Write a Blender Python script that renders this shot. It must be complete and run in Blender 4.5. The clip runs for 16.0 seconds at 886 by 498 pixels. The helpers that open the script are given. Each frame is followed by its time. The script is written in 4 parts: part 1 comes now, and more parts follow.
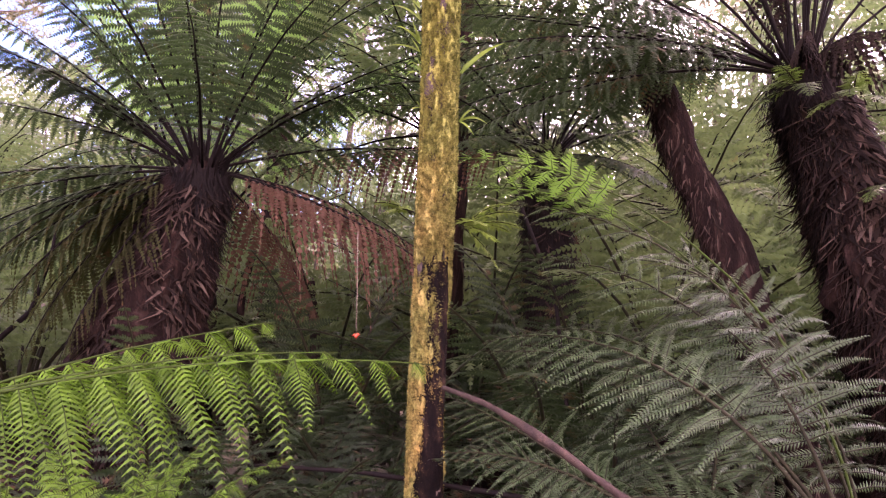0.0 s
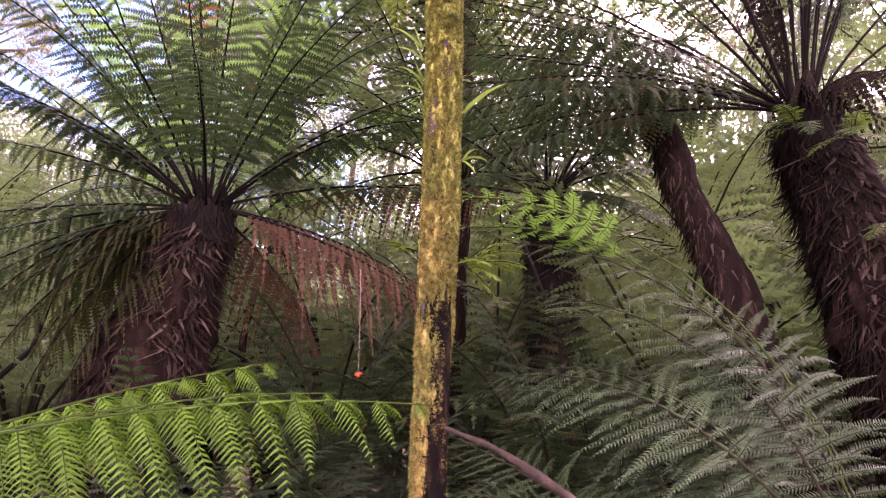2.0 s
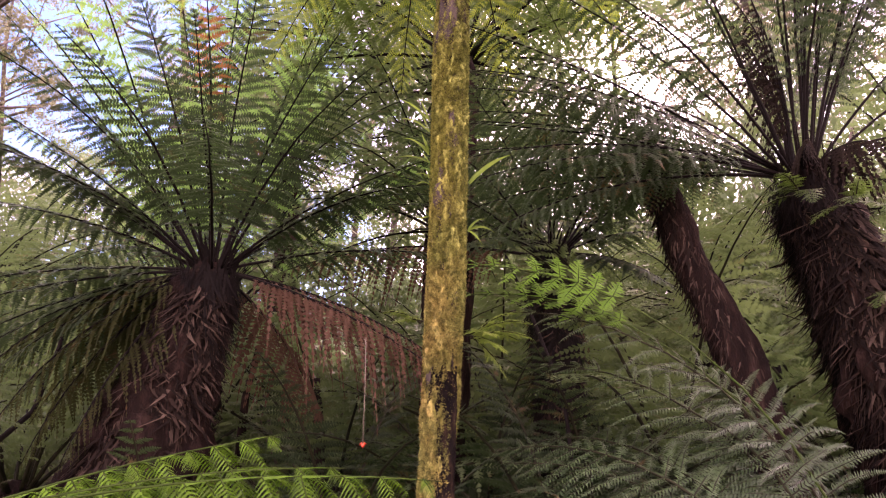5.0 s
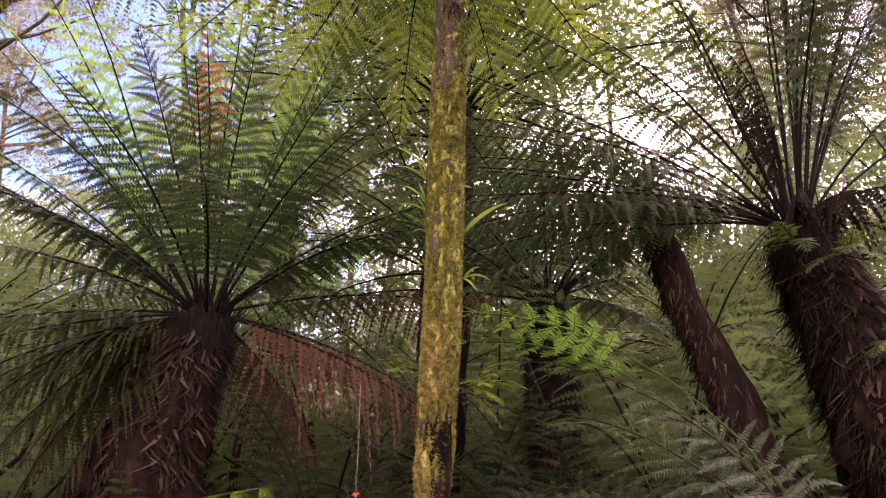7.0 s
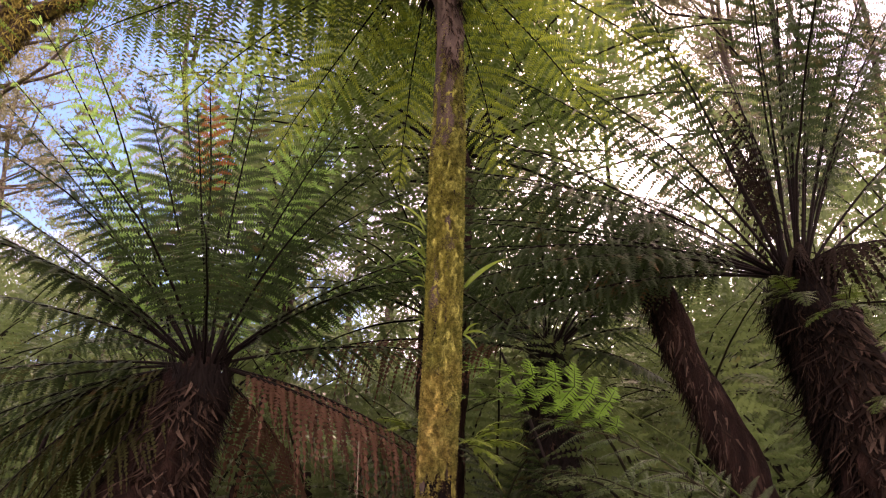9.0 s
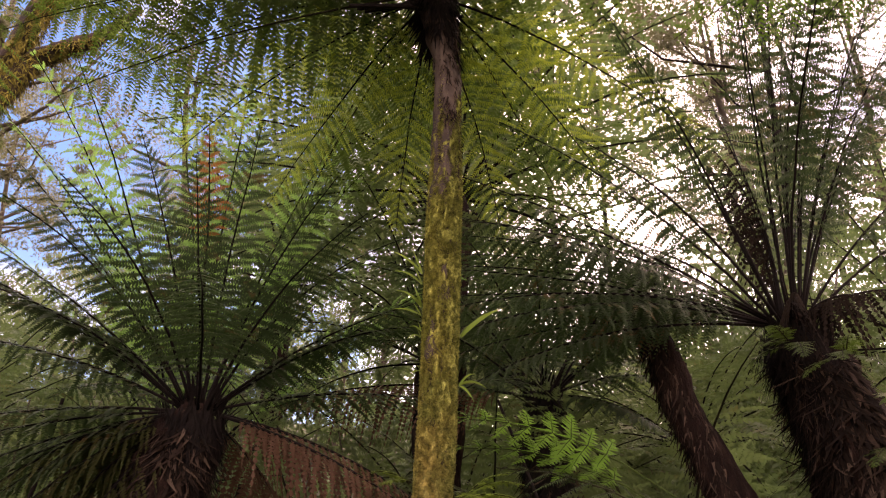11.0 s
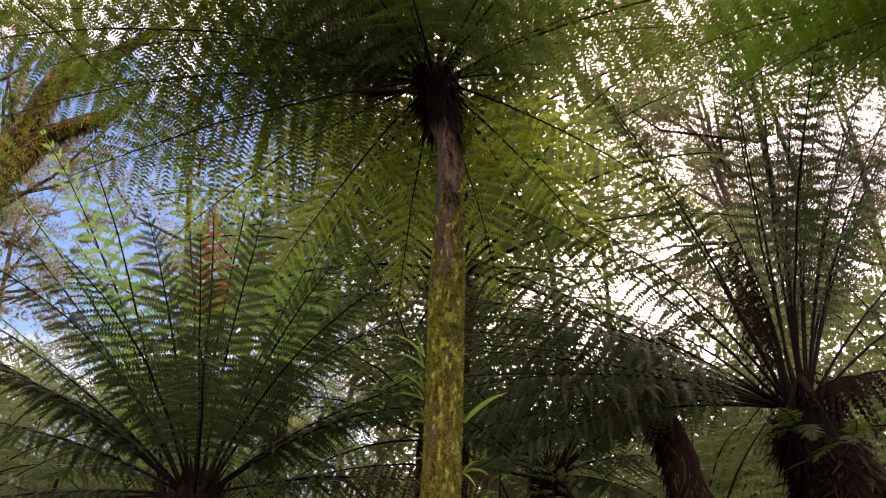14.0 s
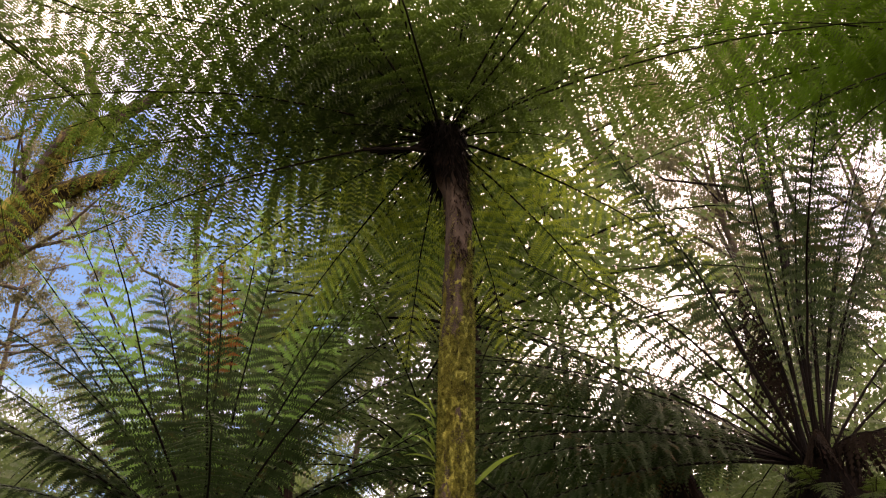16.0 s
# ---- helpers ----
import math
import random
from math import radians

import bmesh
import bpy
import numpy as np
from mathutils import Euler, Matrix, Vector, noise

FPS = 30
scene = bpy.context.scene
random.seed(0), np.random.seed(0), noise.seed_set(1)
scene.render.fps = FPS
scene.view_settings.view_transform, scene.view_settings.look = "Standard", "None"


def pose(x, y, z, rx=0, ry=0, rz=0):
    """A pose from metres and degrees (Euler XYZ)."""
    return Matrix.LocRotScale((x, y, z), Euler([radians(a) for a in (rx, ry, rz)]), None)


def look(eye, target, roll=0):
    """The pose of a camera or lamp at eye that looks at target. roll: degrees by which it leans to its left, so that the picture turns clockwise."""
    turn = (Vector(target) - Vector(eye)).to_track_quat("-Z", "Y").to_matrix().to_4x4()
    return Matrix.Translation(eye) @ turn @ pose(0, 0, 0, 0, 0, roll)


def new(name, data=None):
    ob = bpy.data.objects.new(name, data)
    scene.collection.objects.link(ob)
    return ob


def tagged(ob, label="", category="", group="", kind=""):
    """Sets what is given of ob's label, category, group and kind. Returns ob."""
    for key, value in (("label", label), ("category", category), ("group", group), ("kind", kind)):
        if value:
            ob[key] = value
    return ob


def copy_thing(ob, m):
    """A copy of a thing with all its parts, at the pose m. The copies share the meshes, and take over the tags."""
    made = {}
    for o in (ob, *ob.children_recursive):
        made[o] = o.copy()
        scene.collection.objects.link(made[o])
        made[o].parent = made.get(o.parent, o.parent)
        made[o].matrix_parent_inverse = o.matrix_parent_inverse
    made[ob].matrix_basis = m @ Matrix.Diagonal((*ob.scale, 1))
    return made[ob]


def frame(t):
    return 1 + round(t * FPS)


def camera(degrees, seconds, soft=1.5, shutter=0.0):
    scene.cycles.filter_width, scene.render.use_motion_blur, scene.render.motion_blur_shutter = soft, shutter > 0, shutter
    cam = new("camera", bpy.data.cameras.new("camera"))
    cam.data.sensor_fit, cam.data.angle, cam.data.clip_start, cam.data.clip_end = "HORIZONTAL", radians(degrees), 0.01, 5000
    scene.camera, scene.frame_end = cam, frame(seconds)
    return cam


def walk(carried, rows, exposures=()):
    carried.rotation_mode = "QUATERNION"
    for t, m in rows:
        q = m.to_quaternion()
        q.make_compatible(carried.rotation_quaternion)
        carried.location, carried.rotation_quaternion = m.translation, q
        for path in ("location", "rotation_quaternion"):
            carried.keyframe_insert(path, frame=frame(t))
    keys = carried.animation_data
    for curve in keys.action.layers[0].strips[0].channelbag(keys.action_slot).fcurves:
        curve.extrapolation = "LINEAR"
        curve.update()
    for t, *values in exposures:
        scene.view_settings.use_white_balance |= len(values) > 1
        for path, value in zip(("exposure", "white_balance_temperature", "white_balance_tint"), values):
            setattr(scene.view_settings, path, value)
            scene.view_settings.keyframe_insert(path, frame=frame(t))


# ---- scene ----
cam = camera(60.6, 16.0, soft=1.2)
METRES, EYE, TILT, LEAN, TURN = 0.36, 1.55, 10.0, 0.0, 0.0
ROWS = [
    (0.0, 0.0, 0.0, 0.0, 0.0, 0.0, -0.0),
    (0.5, -0.017, -0.0089, 0.0428, -0.01, 0.66, 0.05),
    (1.0, -0.018, -0.0163, 0.0626, -0.0, 1.25, 0.06),
    (1.5, -0.0121, -0.0001, 0.0593, 0.1, 1.94, 0.04),
    (2.0, -0.0036, 0.0095, 0.0488, 0.19, 2.57, 0.03),
    (2.5, -0.0082, 0.0115, 0.056, 0.29, 3.21, 0.04),
    (3.0, -0.0051, 0.0027, 0.094, 0.38, 3.88, 0.05),
    (3.5, -0.0362, -0.0053, 0.1405, 0.34, 4.48, 0.05),
    (4.0, -0.0379, -0.0157, 0.1748, 0.34, 5.08, 0.03),
    (6.5, -0.0415, -0.0402, 0.3003, 0.2, 8.64, -0.33),
    (7.0, -0.0312, -0.0403, 0.3226, 0.05, 9.36, -0.41),
    (7.5, -0.0323, -0.0436, 0.3464, -0.04, 10.18, -0.43),
    (8.0, -0.0471, -0.0564, 0.3984, -0.1, 10.9, -0.4),
    (8.5, -0.0354, -0.0774, 0.4518, -0.05, 11.61, -0.41),
    (9.0, -0.0461, -0.0889, 0.4839, -0.09, 12.36, -0.44),
    (11.5, -0.0357, -0.1284, 0.6245, -0.39, 16.09, -0.74),
    (12.0, -0.0355, -0.1406, 0.6594, -0.38, 16.89, -0.71),
    (12.5, -0.0347, -0.1457, 0.6752, -0.35, 17.66, -0.7),
    (13.0, -0.0384, -0.1491, 0.6974, -0.34, 18.52, -0.73),
    (13.5, -0.0626, -0.1664, 0.7372, -0.36, 19.39, -0.73),
    (14.0, -0.0587, -0.1798, 0.764, -0.27, 20.27, -0.69),
    (14.5, -0.0505, -0.1925, 0.7893, -0.12, 21.19, -0.6),
    (15.0, -0.0665, -0.2157, 0.83, 0.01, 22.02, -0.51),
    (15.5, -0.0789, -0.2236, 0.8414, 0.19, 23.01, -0.45),
    (16.0, -0.1015, -0.2211, 0.8474, 0.32, 23.99, -0.37),
]
EXPOSURES = [(0.0, 3.0, 7200, 76), (8.0, 2.1, 8400, 58), (16.0, 1.3, 9200, 38)]
walk(cam, [(t, pose(0, 0, EYE, TILT, LEAN, TURN) @ pose(METRES * x, METRES * y, METRES * z, 90 + pitch, roll, yaw)) for t, x, y, z, yaw, pitch, roll in ROWS], EXPOSURES)

# ---- light ----
SUN_EL, SUN_AZ = 58.0, 40.0      # azimuth from +y towards +x
world = bpy.data.worlds.new("sky")
scene.world = world
world.use_nodes = True
wn = world.node_tree.nodes
sky = wn.new("ShaderNodeTexSky")
sky.sky_type = "NISHITA"
sky.sun_disc = False
sky.sun_elevation = radians(SUN_EL)
sky.sun_rotation = radians(SUN_AZ)
sky.air_density, sky.dust_density = 1.2, 1.0
wl = world.node_tree.links
white = wn.new("ShaderNodeHueSaturation")            # bright broken cloud over the blue
white.inputs["Saturation"].default_value, white.inputs["Value"].default_value = 0.12, 3.5
wl.new(sky.outputs[0], white.inputs["Color"])
cloud = wn.new("ShaderNodeTexNoise")
cloud.noise_dimensions = "4D"
cloud.inputs["W"].default_value, cloud.inputs["Scale"].default_value, cloud.inputs["Detail"].default_value = 21.3, 2.2, 6.0
cover = wn.new("ShaderNodeMapRange")
cover.inputs["From Min"].default_value, cover.inputs["From Max"].default_value = 0.40, 0.54
wl.new(cloud.outputs["Fac"], cover.inputs["Value"])
sky_mix = wn.new("ShaderNodeMix")
sky_mix.data_type = "RGBA"
wl.new(cover.outputs[0], sky_mix.inputs[0])
blue = wn.new("ShaderNodeHueSaturation")
blue.inputs["Saturation"].default_value = 1.45
wl.new(sky.outputs[0], blue.inputs["Color"])
wl.new(blue.outputs[0], sky_mix.inputs[6])
wl.new(white.outputs[0], sky_mix.inputs[7])
wl.new(sky_mix.outputs[2], wn["Background"].inputs[0])
wn["Background"].inputs[1].default_value = 0.10
sun = new("sun", bpy.data.lights.new("sun", "SUN"))
sun.data.energy, sun.data.angle, sun.data.color = 1.1, radians(4.0), (1.0, 0.93, 0.82)
toward = Vector((math.sin(radians(SUN_AZ)) * math.cos(radians(SUN_EL)), math.cos(radians(SUN_AZ)) * math.cos(radians(SUN_EL)), math.sin(radians(SUN_EL))))
sun.matrix_world = look(toward * 40, (0, 0, 0))


# ---- materials ----
def material(name):
    m = bpy.data.materials.new(name)
    m.use_nodes = True
    t = m.node_tree
    return m, t, t.nodes["Principled BSDF"], t.nodes["Material Output"]


def ramp(t, source, stops):
    r = t.nodes.new("ShaderNodeValToRGB")
    els = r.color_ramp.elements
    while len(els) < len(stops):
        els.new(0.5)
    for e, (p, c) in zip(els, stops):
        e.position, e.color = p, (*c, 1)
    t.links.new(source, r.inputs[0])
    return r.outputs[0]


def noise_tex(t, scale, detail=4.0, stretch=(1, 1, 1), rough=0.6, coords="Object"):
    co = t.nodes.new("ShaderNodeTexCoord")
    mp = t.nodes.new("ShaderNodeMapping")
    mp.inputs["Scale"].default_value = stretch
    n = t.nodes.new("ShaderNodeTexNoise")
    n.inputs["Scale"].default_value, n.inputs["Detail"].default_value, n.inputs["Roughness"].default_value = scale, detail, rough
    t.links.new(co.outputs[coords], mp.inputs[0])
    t.links.new(mp.outputs[0], n.inputs["Vector"])
    return n.outputs["Fac"]


def bump(t, bsdf, height, strength, distance):
    b = t.nodes.new("ShaderNodeBump")
    b.inputs["Strength"].default_value, b.inputs["Distance"].default_value = strength, distance
    t.links.new(height, b.inputs["Height"])
    t.links.new(b.outputs[0], bsdf.inputs["Normal"])


def mixed(t, fac, a, b, mode="MIX"):
    m = t.nodes.new("ShaderNodeMix")
    m.data_type, m.blend_type = "RGBA", mode
    for sock, v in ((m.inputs[0], fac), (m.inputs[6], a), (m.inputs[7], b)):
        if hasattr(v, "links"):
            t.links.new(v, sock)
        else:
            sock.default_value = v
    return m.outputs[2]


def leaf_material(name, dark, light, through_col, trans=0.45, rough=0.42, brown=0.0, spec=0.4):
    """A thin leaf: gloss over green, with light passing through."""
    m, t, p, out = material(name)
    big = noise_tex(t, 2.2, 3, coords="Object")
    fine = noise_tex(t, 26.0, 3, coords="Object")
    col = ramp(t, big, [(0.3, dark), (0.7, light)])
    col = mixed(t, mul(t, fine, 0.55), col, (light[0] * 1.5, light[1] * 1.25, light[2], 1))
    info = t.nodes.new("ShaderNodeObjectInfo")
    hs = t.nodes.new("ShaderNodeHueSaturation")
    mr = t.nodes.new("ShaderNodeMapRange")
    mr.inputs["To Min"].default_value, mr.inputs["To Max"].default_value = 0.75, 1.25
    t.links.new(info.outputs["Random"], mr.inputs["Value"])
    geo = t.nodes.new("ShaderNodeNewGeometry")
    own = t.nodes.new("ShaderNodeMapRange")
    own.inputs["To Min"].default_value, own.inputs["To Max"].default_value = 0.72, 1.28
    t.links.new(geo.outputs["Random Per Island"], own.inputs["Value"])
    both = t.nodes.new("ShaderNodeMath")
    both.operation = "MULTIPLY"
    t.links.new(mr.outputs[0], both.inputs[0])
    t.links.new(own.outputs[0], both.inputs[1])
    t.links.new(both.outputs[0], hs.inputs["Value"])
    t.links.new(col, hs.inputs["Color"])
    col = hs.outputs[0]
    if brown:
        spots = ramp(t, noise_tex(t, 7.0, 5), [(0.62 - brown * 0.3, (0, 0, 0)), (0.72 - brown * 0.2, (1, 1, 1))])
        col = mixed(t, spots, col, (0.13, 0.06, 0.03, 1))
    t.links.new(col, p.inputs["Base Color"])
    p.inputs["Roughness"].default_value = rough
    p.inputs["Specular IOR Level"].default_value = spec
    tr = t.nodes.new("ShaderNodeBsdfTranslucent")
    tc = mixed(t, 0.75, col, (*through_col, 1))
    t.links.new(tc, tr.inputs[0])
    mix = t.nodes.new("ShaderNodeMixShader")
    mix.inputs[0].default_value = trans
    t.links.new(p.outputs[0], mix.inputs[1])
    t.links.new(tr.outputs[0], mix.inputs[2])
    t.links.new(mix.outputs[0], out.inputs[0])
    return m


def mul(t, a, k):
    n = t.nodes.new("ShaderNodeMath")
    n.operation = "MULTIPLY"
    t.links.new(a, n.inputs[0])
    n.inputs[1].default_value = k
    return n.outputs[0]


def bark_material(name, stops, scale=9.0, stretch=(1, 1, 0.18), rough=0.85, depth=0.02, over=None, over_at=0.55, spec=0.3):
    m, t, p, out = material(name)
    grain = noise_tex(t, scale, 6, stretch, 0.7)
    blot = noise_tex(t, 2.5, 4)
    col = ramp(t, grain, stops)
    col = mixed(t, mul(t, blot, 0.5), col, (stops[0][1][0] * 1.3, stops[0][1][1] * 1.2, stops[0][1][2] * 1.2, 1))
    if over:
        mask = ramp(t, noise_tex(t, 3.3, 6, (1, 1, 0.7), 0.65), [(over_at, (0, 0, 0)), (over_at + 0.08, (1, 1, 1))])
        col = mixed(t, mask, col, (*over, 1))
    t.links.new(col, p.inputs["Base Color"])
    p.inputs["Roughness"].default_value = rough
    p.inputs["Specular IOR Level"].default_value = spec
    bump(t, p, grain, 0.9, depth)
    return m


def island_bark(name, stops):
    """Fibres and scraps, each of its own brown."""
    m, t, p, out = material(name)
    geo = t.nodes.new("ShaderNodeNewGeometry")
    col = ramp(t, geo.outputs["Random Per Island"], stops)
    col = mixed(t, noise_tex(t, 30.0, 4), (0.5 * stops[1][1][0], 0.5 * stops[1][1][1], 0.5 * stops[1][1][2], 1), col)
    t.links.new(col, p.inputs["Base Color"])
    p.inputs["Roughness"].default_value = 0.85
    p.inputs["Specular IOR Level"].default_value = 0.08
    return m


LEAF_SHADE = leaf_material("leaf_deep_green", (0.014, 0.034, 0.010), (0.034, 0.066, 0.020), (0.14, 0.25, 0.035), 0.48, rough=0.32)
# brighter counterpart of LEAF_SHADE: backlight put into the leaf colour
LEAF_GLOW = leaf_material("leaf_backlit_yellow_green", (0.04, 0.062, 0.012), (0.085, 0.12, 0.022), (0.40, 0.54, 0.07), 0.68, rough=0.4)
LEAF_CROWN = leaf_material("leaf_crown_green", (0.010, 0.022, 0.011), (0.028, 0.052, 0.025), (0.08, 0.16, 0.045), 0.32, rough=0.4, brown=0.10, spec=0.18)
LEAF_BRIGHT = leaf_material("leaf_fresh_green", (0.028, 0.080, 0.007), (0.058, 0.140, 0.012), (0.17, 0.40, 0.03), 0.4, rough=0.42, spec=0.2)
# sunlight through the fronds painted in as a paler, brighter green
LEAF_SUNLIT = leaf_material("leaf_pale_sunlit", (0.045, 0.110, 0.03), (0.09, 0.18, 0.055), (0.26, 0.54, 0.12), 0.6, rough=0.42, spec=0.3)
LEAF_YOUNG = leaf_material("leaf_young_green", (0.035, 0.10, 0.012), (0.07, 0.165, 0.022), (0.16, 0.40, 0.04), 0.42, rough=0.4, spec=0.2)
LEAF_LIME = leaf_material("leaf_lime_green", (0.07, 0.13, 0.018), (0.12, 0.20, 0.03), (0.20, 0.32, 0.05), 0.4, rough=0.42, spec=0.3)
LEAF_BLUE = leaf_material("leaf_bluish_gloss", (0.016, 0.040, 0.016), (0.038, 0.074, 0.032), (0.11, 0.20, 0.05), 0.25, rough=0.36, spec=0.25)
LEAF_DEAD = leaf_material("leaf_dead_brown", (0.034, 0.019, 0.013), (0.115, 0.066, 0.045), (0.16, 0.085, 0.05), 0.22, rough=0.7, spec=0.12)
LEAF_RUST = leaf_material("leaf_browned_orange", (0.10, 0.04, 0.015), (0.20, 0.085, 0.03), (0.40, 0.16, 0.05), 0.5, rough=0.6, spec=0.15)
LEAF_OLIVE = leaf_material("leaf_faded_olive", (0.015, 0.021, 0.008), (0.042, 0.050, 0.020), (0.10, 0.12, 0.035), 0.35, rough=0.7, brown=0.05, spec=0.06)
LEAF_CHAR = leaf_material("leaf_dead_black_brown", (0.006, 0.005, 0.004), (0.018, 0.013, 0.010), (0.03, 0.02, 0.015), 0.06, rough=0.8, spec=0.05)
LEAF_FAR = leaf_material("leaf_far_green", (0.032, 0.060, 0.028), (0.082, 0.126, 0.056), (0.17, 0.27, 0.085), 0.43, rough=0.45, brown=0.08, spec=0.3)
LEAF_GUM = leaf_material("leaf_gum_olive", (0.06, 0.07, 0.04), (0.12, 0.13, 0.07), (0.22, 0.23, 0.10), 0.35, rough=0.45)
STIPE_DARK = bark_material("stipe_dark", [(0.35, (0.006, 0.0045, 0.004)), (0.7, (0.015, 0.011, 0.009))], 14, (1, 1, 1), 0.7, 0.003, spec=0.08)
STIPE_MOSS = bark_material("stipe_moss_green", [(0.35, (0.018, 0.036, 0.006)), (0.7, (0.032, 0.056, 0.010))], 14, (1, 1, 1), 0.7, 0.002, spec=0.08)
STIPE_GREEN = bark_material("stipe_green_brown", [(0.35, (0.010, 0.011, 0.005)), (0.7, (0.028, 0.025, 0.011))], 14, (1, 1, 1), 0.65, 0.003, spec=0.08)
BARK_FIBRE = bark_material("bark_red_fibre", [(0.3, (0.006, 0.004, 0.0035)), (0.5, (0.016, 0.009, 0.007)), (0.72, (0.058, 0.033, 0.025))], 16, (1, 1, 0.22), depth=0.04, spec=0.05)
FIBRE = island_bark("dead_fibre", [(0.0, (0.006, 0.0045, 0.004)), (0.5, (0.022, 0.014, 0.010)), (0.8, (0.066, 0.042, 0.030)), (1.0, (0.15, 0.105, 0.075))])
BARK_DARK = bark_material("bark_dark_fibrous", [(0.3, (0.022, 0.016, 0.012)), (0.5, (0.07, 0.05, 0.038)), (0.75, (0.17, 0.125, 0.095))], 15, (1, 1, 0.3), 0.75, 0.015, spec=0.25)
BARK_WET = bark_material("bark_black_wet", [(0.34, (0.003, 0.0025, 0.0025)), (0.52, (0.009, 0.006, 0.005)), (0.70, (0.050, 0.030, 0.018))], 24, (1, 1, 0.5), 0.8, 0.03, spec=0.04)
BARK_GREY = bark_material("bark_grey_brown", [(0.3, (0.03, 0.024, 0.018)), (0.7, (0.12, 0.095, 0.07))], 6, (1, 1, 0.25), 0.9, 0.02, over=(0.10, 0.11, 0.03), over_at=0.56)


def moss_material():
    m, t, p, out = material("moss_yellow_green")
    fine = noise_tex(t, 62.0, 5, (1, 1, 0.7), 0.7)
    hue = ramp(t, noise_tex(t, 5.0, 4), [(0.30, (0.38, 0.26, 0.09)), (0.44, (0.42, 0.33, 0.11)), (0.55, (0.33, 0.31, 0.10)), (0.68, (0.18, 0.20, 0.06))])
    coord = t.nodes.new("ShaderNodeTexCoord")
    parts = t.nodes.new("ShaderNodeSeparateXYZ")
    t.links.new(coord.outputs["Object"], parts.inputs[0])
    high = t.nodes.new("ShaderNodeMapRange")
    high.inputs["From Min"].default_value, high.inputs["From Max"].default_value, high.inputs["To Max"].default_value = 2.1, 2.7, 0.75
    t.links.new(parts.outputs["Z"], high.inputs["Value"])
    hue = mixed(t, high.outputs[0], hue, (0.31, 0.34, 0.08, 1))
    shaded_side = t.nodes.new("ShaderNodeMapRange")           # greener moss towards +x, its darker tone standing in for the unlit side
    shaded_side.inputs["From Min"].default_value, shaded_side.inputs["From Max"].default_value, shaded_side.inputs["To Max"].default_value = 0.06, 0.14, 0.7
    t.links.new(parts.outputs["X"], shaded_side.inputs["Value"])
    hue = mixed(t, shaded_side.outputs[0], hue, (0.21, 0.24, 0.07, 1))
    grain = noise_tex(t, 190.0, 3, (1, 1, 1), 0.7)
    # crevice shade painted in where the bump noise is low, besides random tone
    shade = ramp(t, fine, [(0.37, (0.34, 0.36, 0.30)), (0.58, (1.2, 1.2, 1.1))])
    col = mixed(t, 1.0, hue, shade, "MULTIPLY")
    col = mixed(t, 1.0, col, ramp(t, grain, [(0.35, (0.6, 0.6, 0.55)), (0.6, (1.15, 1.12, 1.1))]), "MULTIPLY")
    geo = t.nodes.new("ShaderNodeNewGeometry")
    hs = t.nodes.new("ShaderNodeHueSaturation")
    mr = t.nodes.new("ShaderNodeMapRange")
    mr.inputs["To Min"].default_value, mr.inputs["To Max"].default_value = 0.8, 1.2
    t.links.new(geo.outputs["Random Per Island"], mr.inputs["Value"])
    t.links.new(mr.outputs[0], hs.inputs["Value"])
    t.links.new(col, hs.inputs["Color"])
    t.links.new(hs.outputs[0], p.inputs["Base Color"])
    p.inputs["Roughness"].default_value = 0.95
    p.inputs["Specular IOR Level"].default_value = 0.1
    bump(t, p, mixed(t, 0.5, fine, grain), 1.0, 0.02)
    return m


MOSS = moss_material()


# ---- building blocks ----
def mesh_of(name, verts, faces, mat, smooth=False):
    me = bpy.data.meshes.new(name)
    me.from_pydata([tuple(v) for v in verts], [], faces)
    me.materials.append(mat)
    if smooth:
        me.shade_smooth()
    me.update()
    return me


def part(name, me, parent, label="", m=None):
    ob = new(name, me)
    ob.parent = parent
    if m is not None:
        ob.matrix_basis = m
    if label:
        ob["label"] = label
    return ob


def thing(name, at, label, category, group="", kind=""):
    ob = new(name)
    ob.location = at
    ob.empty_display_size = 0.2
    return tagged(ob, label, category, group, kind)


def tube(points, radii, sides=6, wobble=0.0, rng=None, closed=True):
    """Rings round a line of points: vertices and faces."""
    pts = np.array(points, float)
    tan = np.gradient(pts, axis=0)
    tan /= np.linalg.norm(tan, axis=1)[:, None] + 1e-9
    ref = np.array((0.0, 1.0, 0.0)) if abs(tan[0][1]) < 0.8 else np.array((1.0, 0.0, 0.0))
    verts, faces = [], []
    ang = np.arange(sides) * 2 * math.pi / sides
    for i, (p, d, r) in enumerate(zip(pts, tan, radii)):
        u = np.cross(d, ref)
        u /= np.linalg.norm(u) + 1e-9
        w = np.cross(d, u)
        rr = r * (1 + (rng.normal(0, wobble, sides) if wobble else 0))
        ring = p + np.outer(np.cos(ang) * rr, u) + np.outer(np.sin(ang) * rr, w)
        verts.extend(ring.tolist())
        if i:
            a = (i - 1) * sides
            for j in range(sides):
                k = (j + 1) % sides
                faces.append((a + j, a + k, a + sides + k, a + sides + j))
    if closed:
        faces.append(tuple(range(sides - 1, -1, -1)))
        n = len(pts) * sides
        faces.append(tuple(range(n - sides, n)))
    return verts, faces


FRONDS = {}


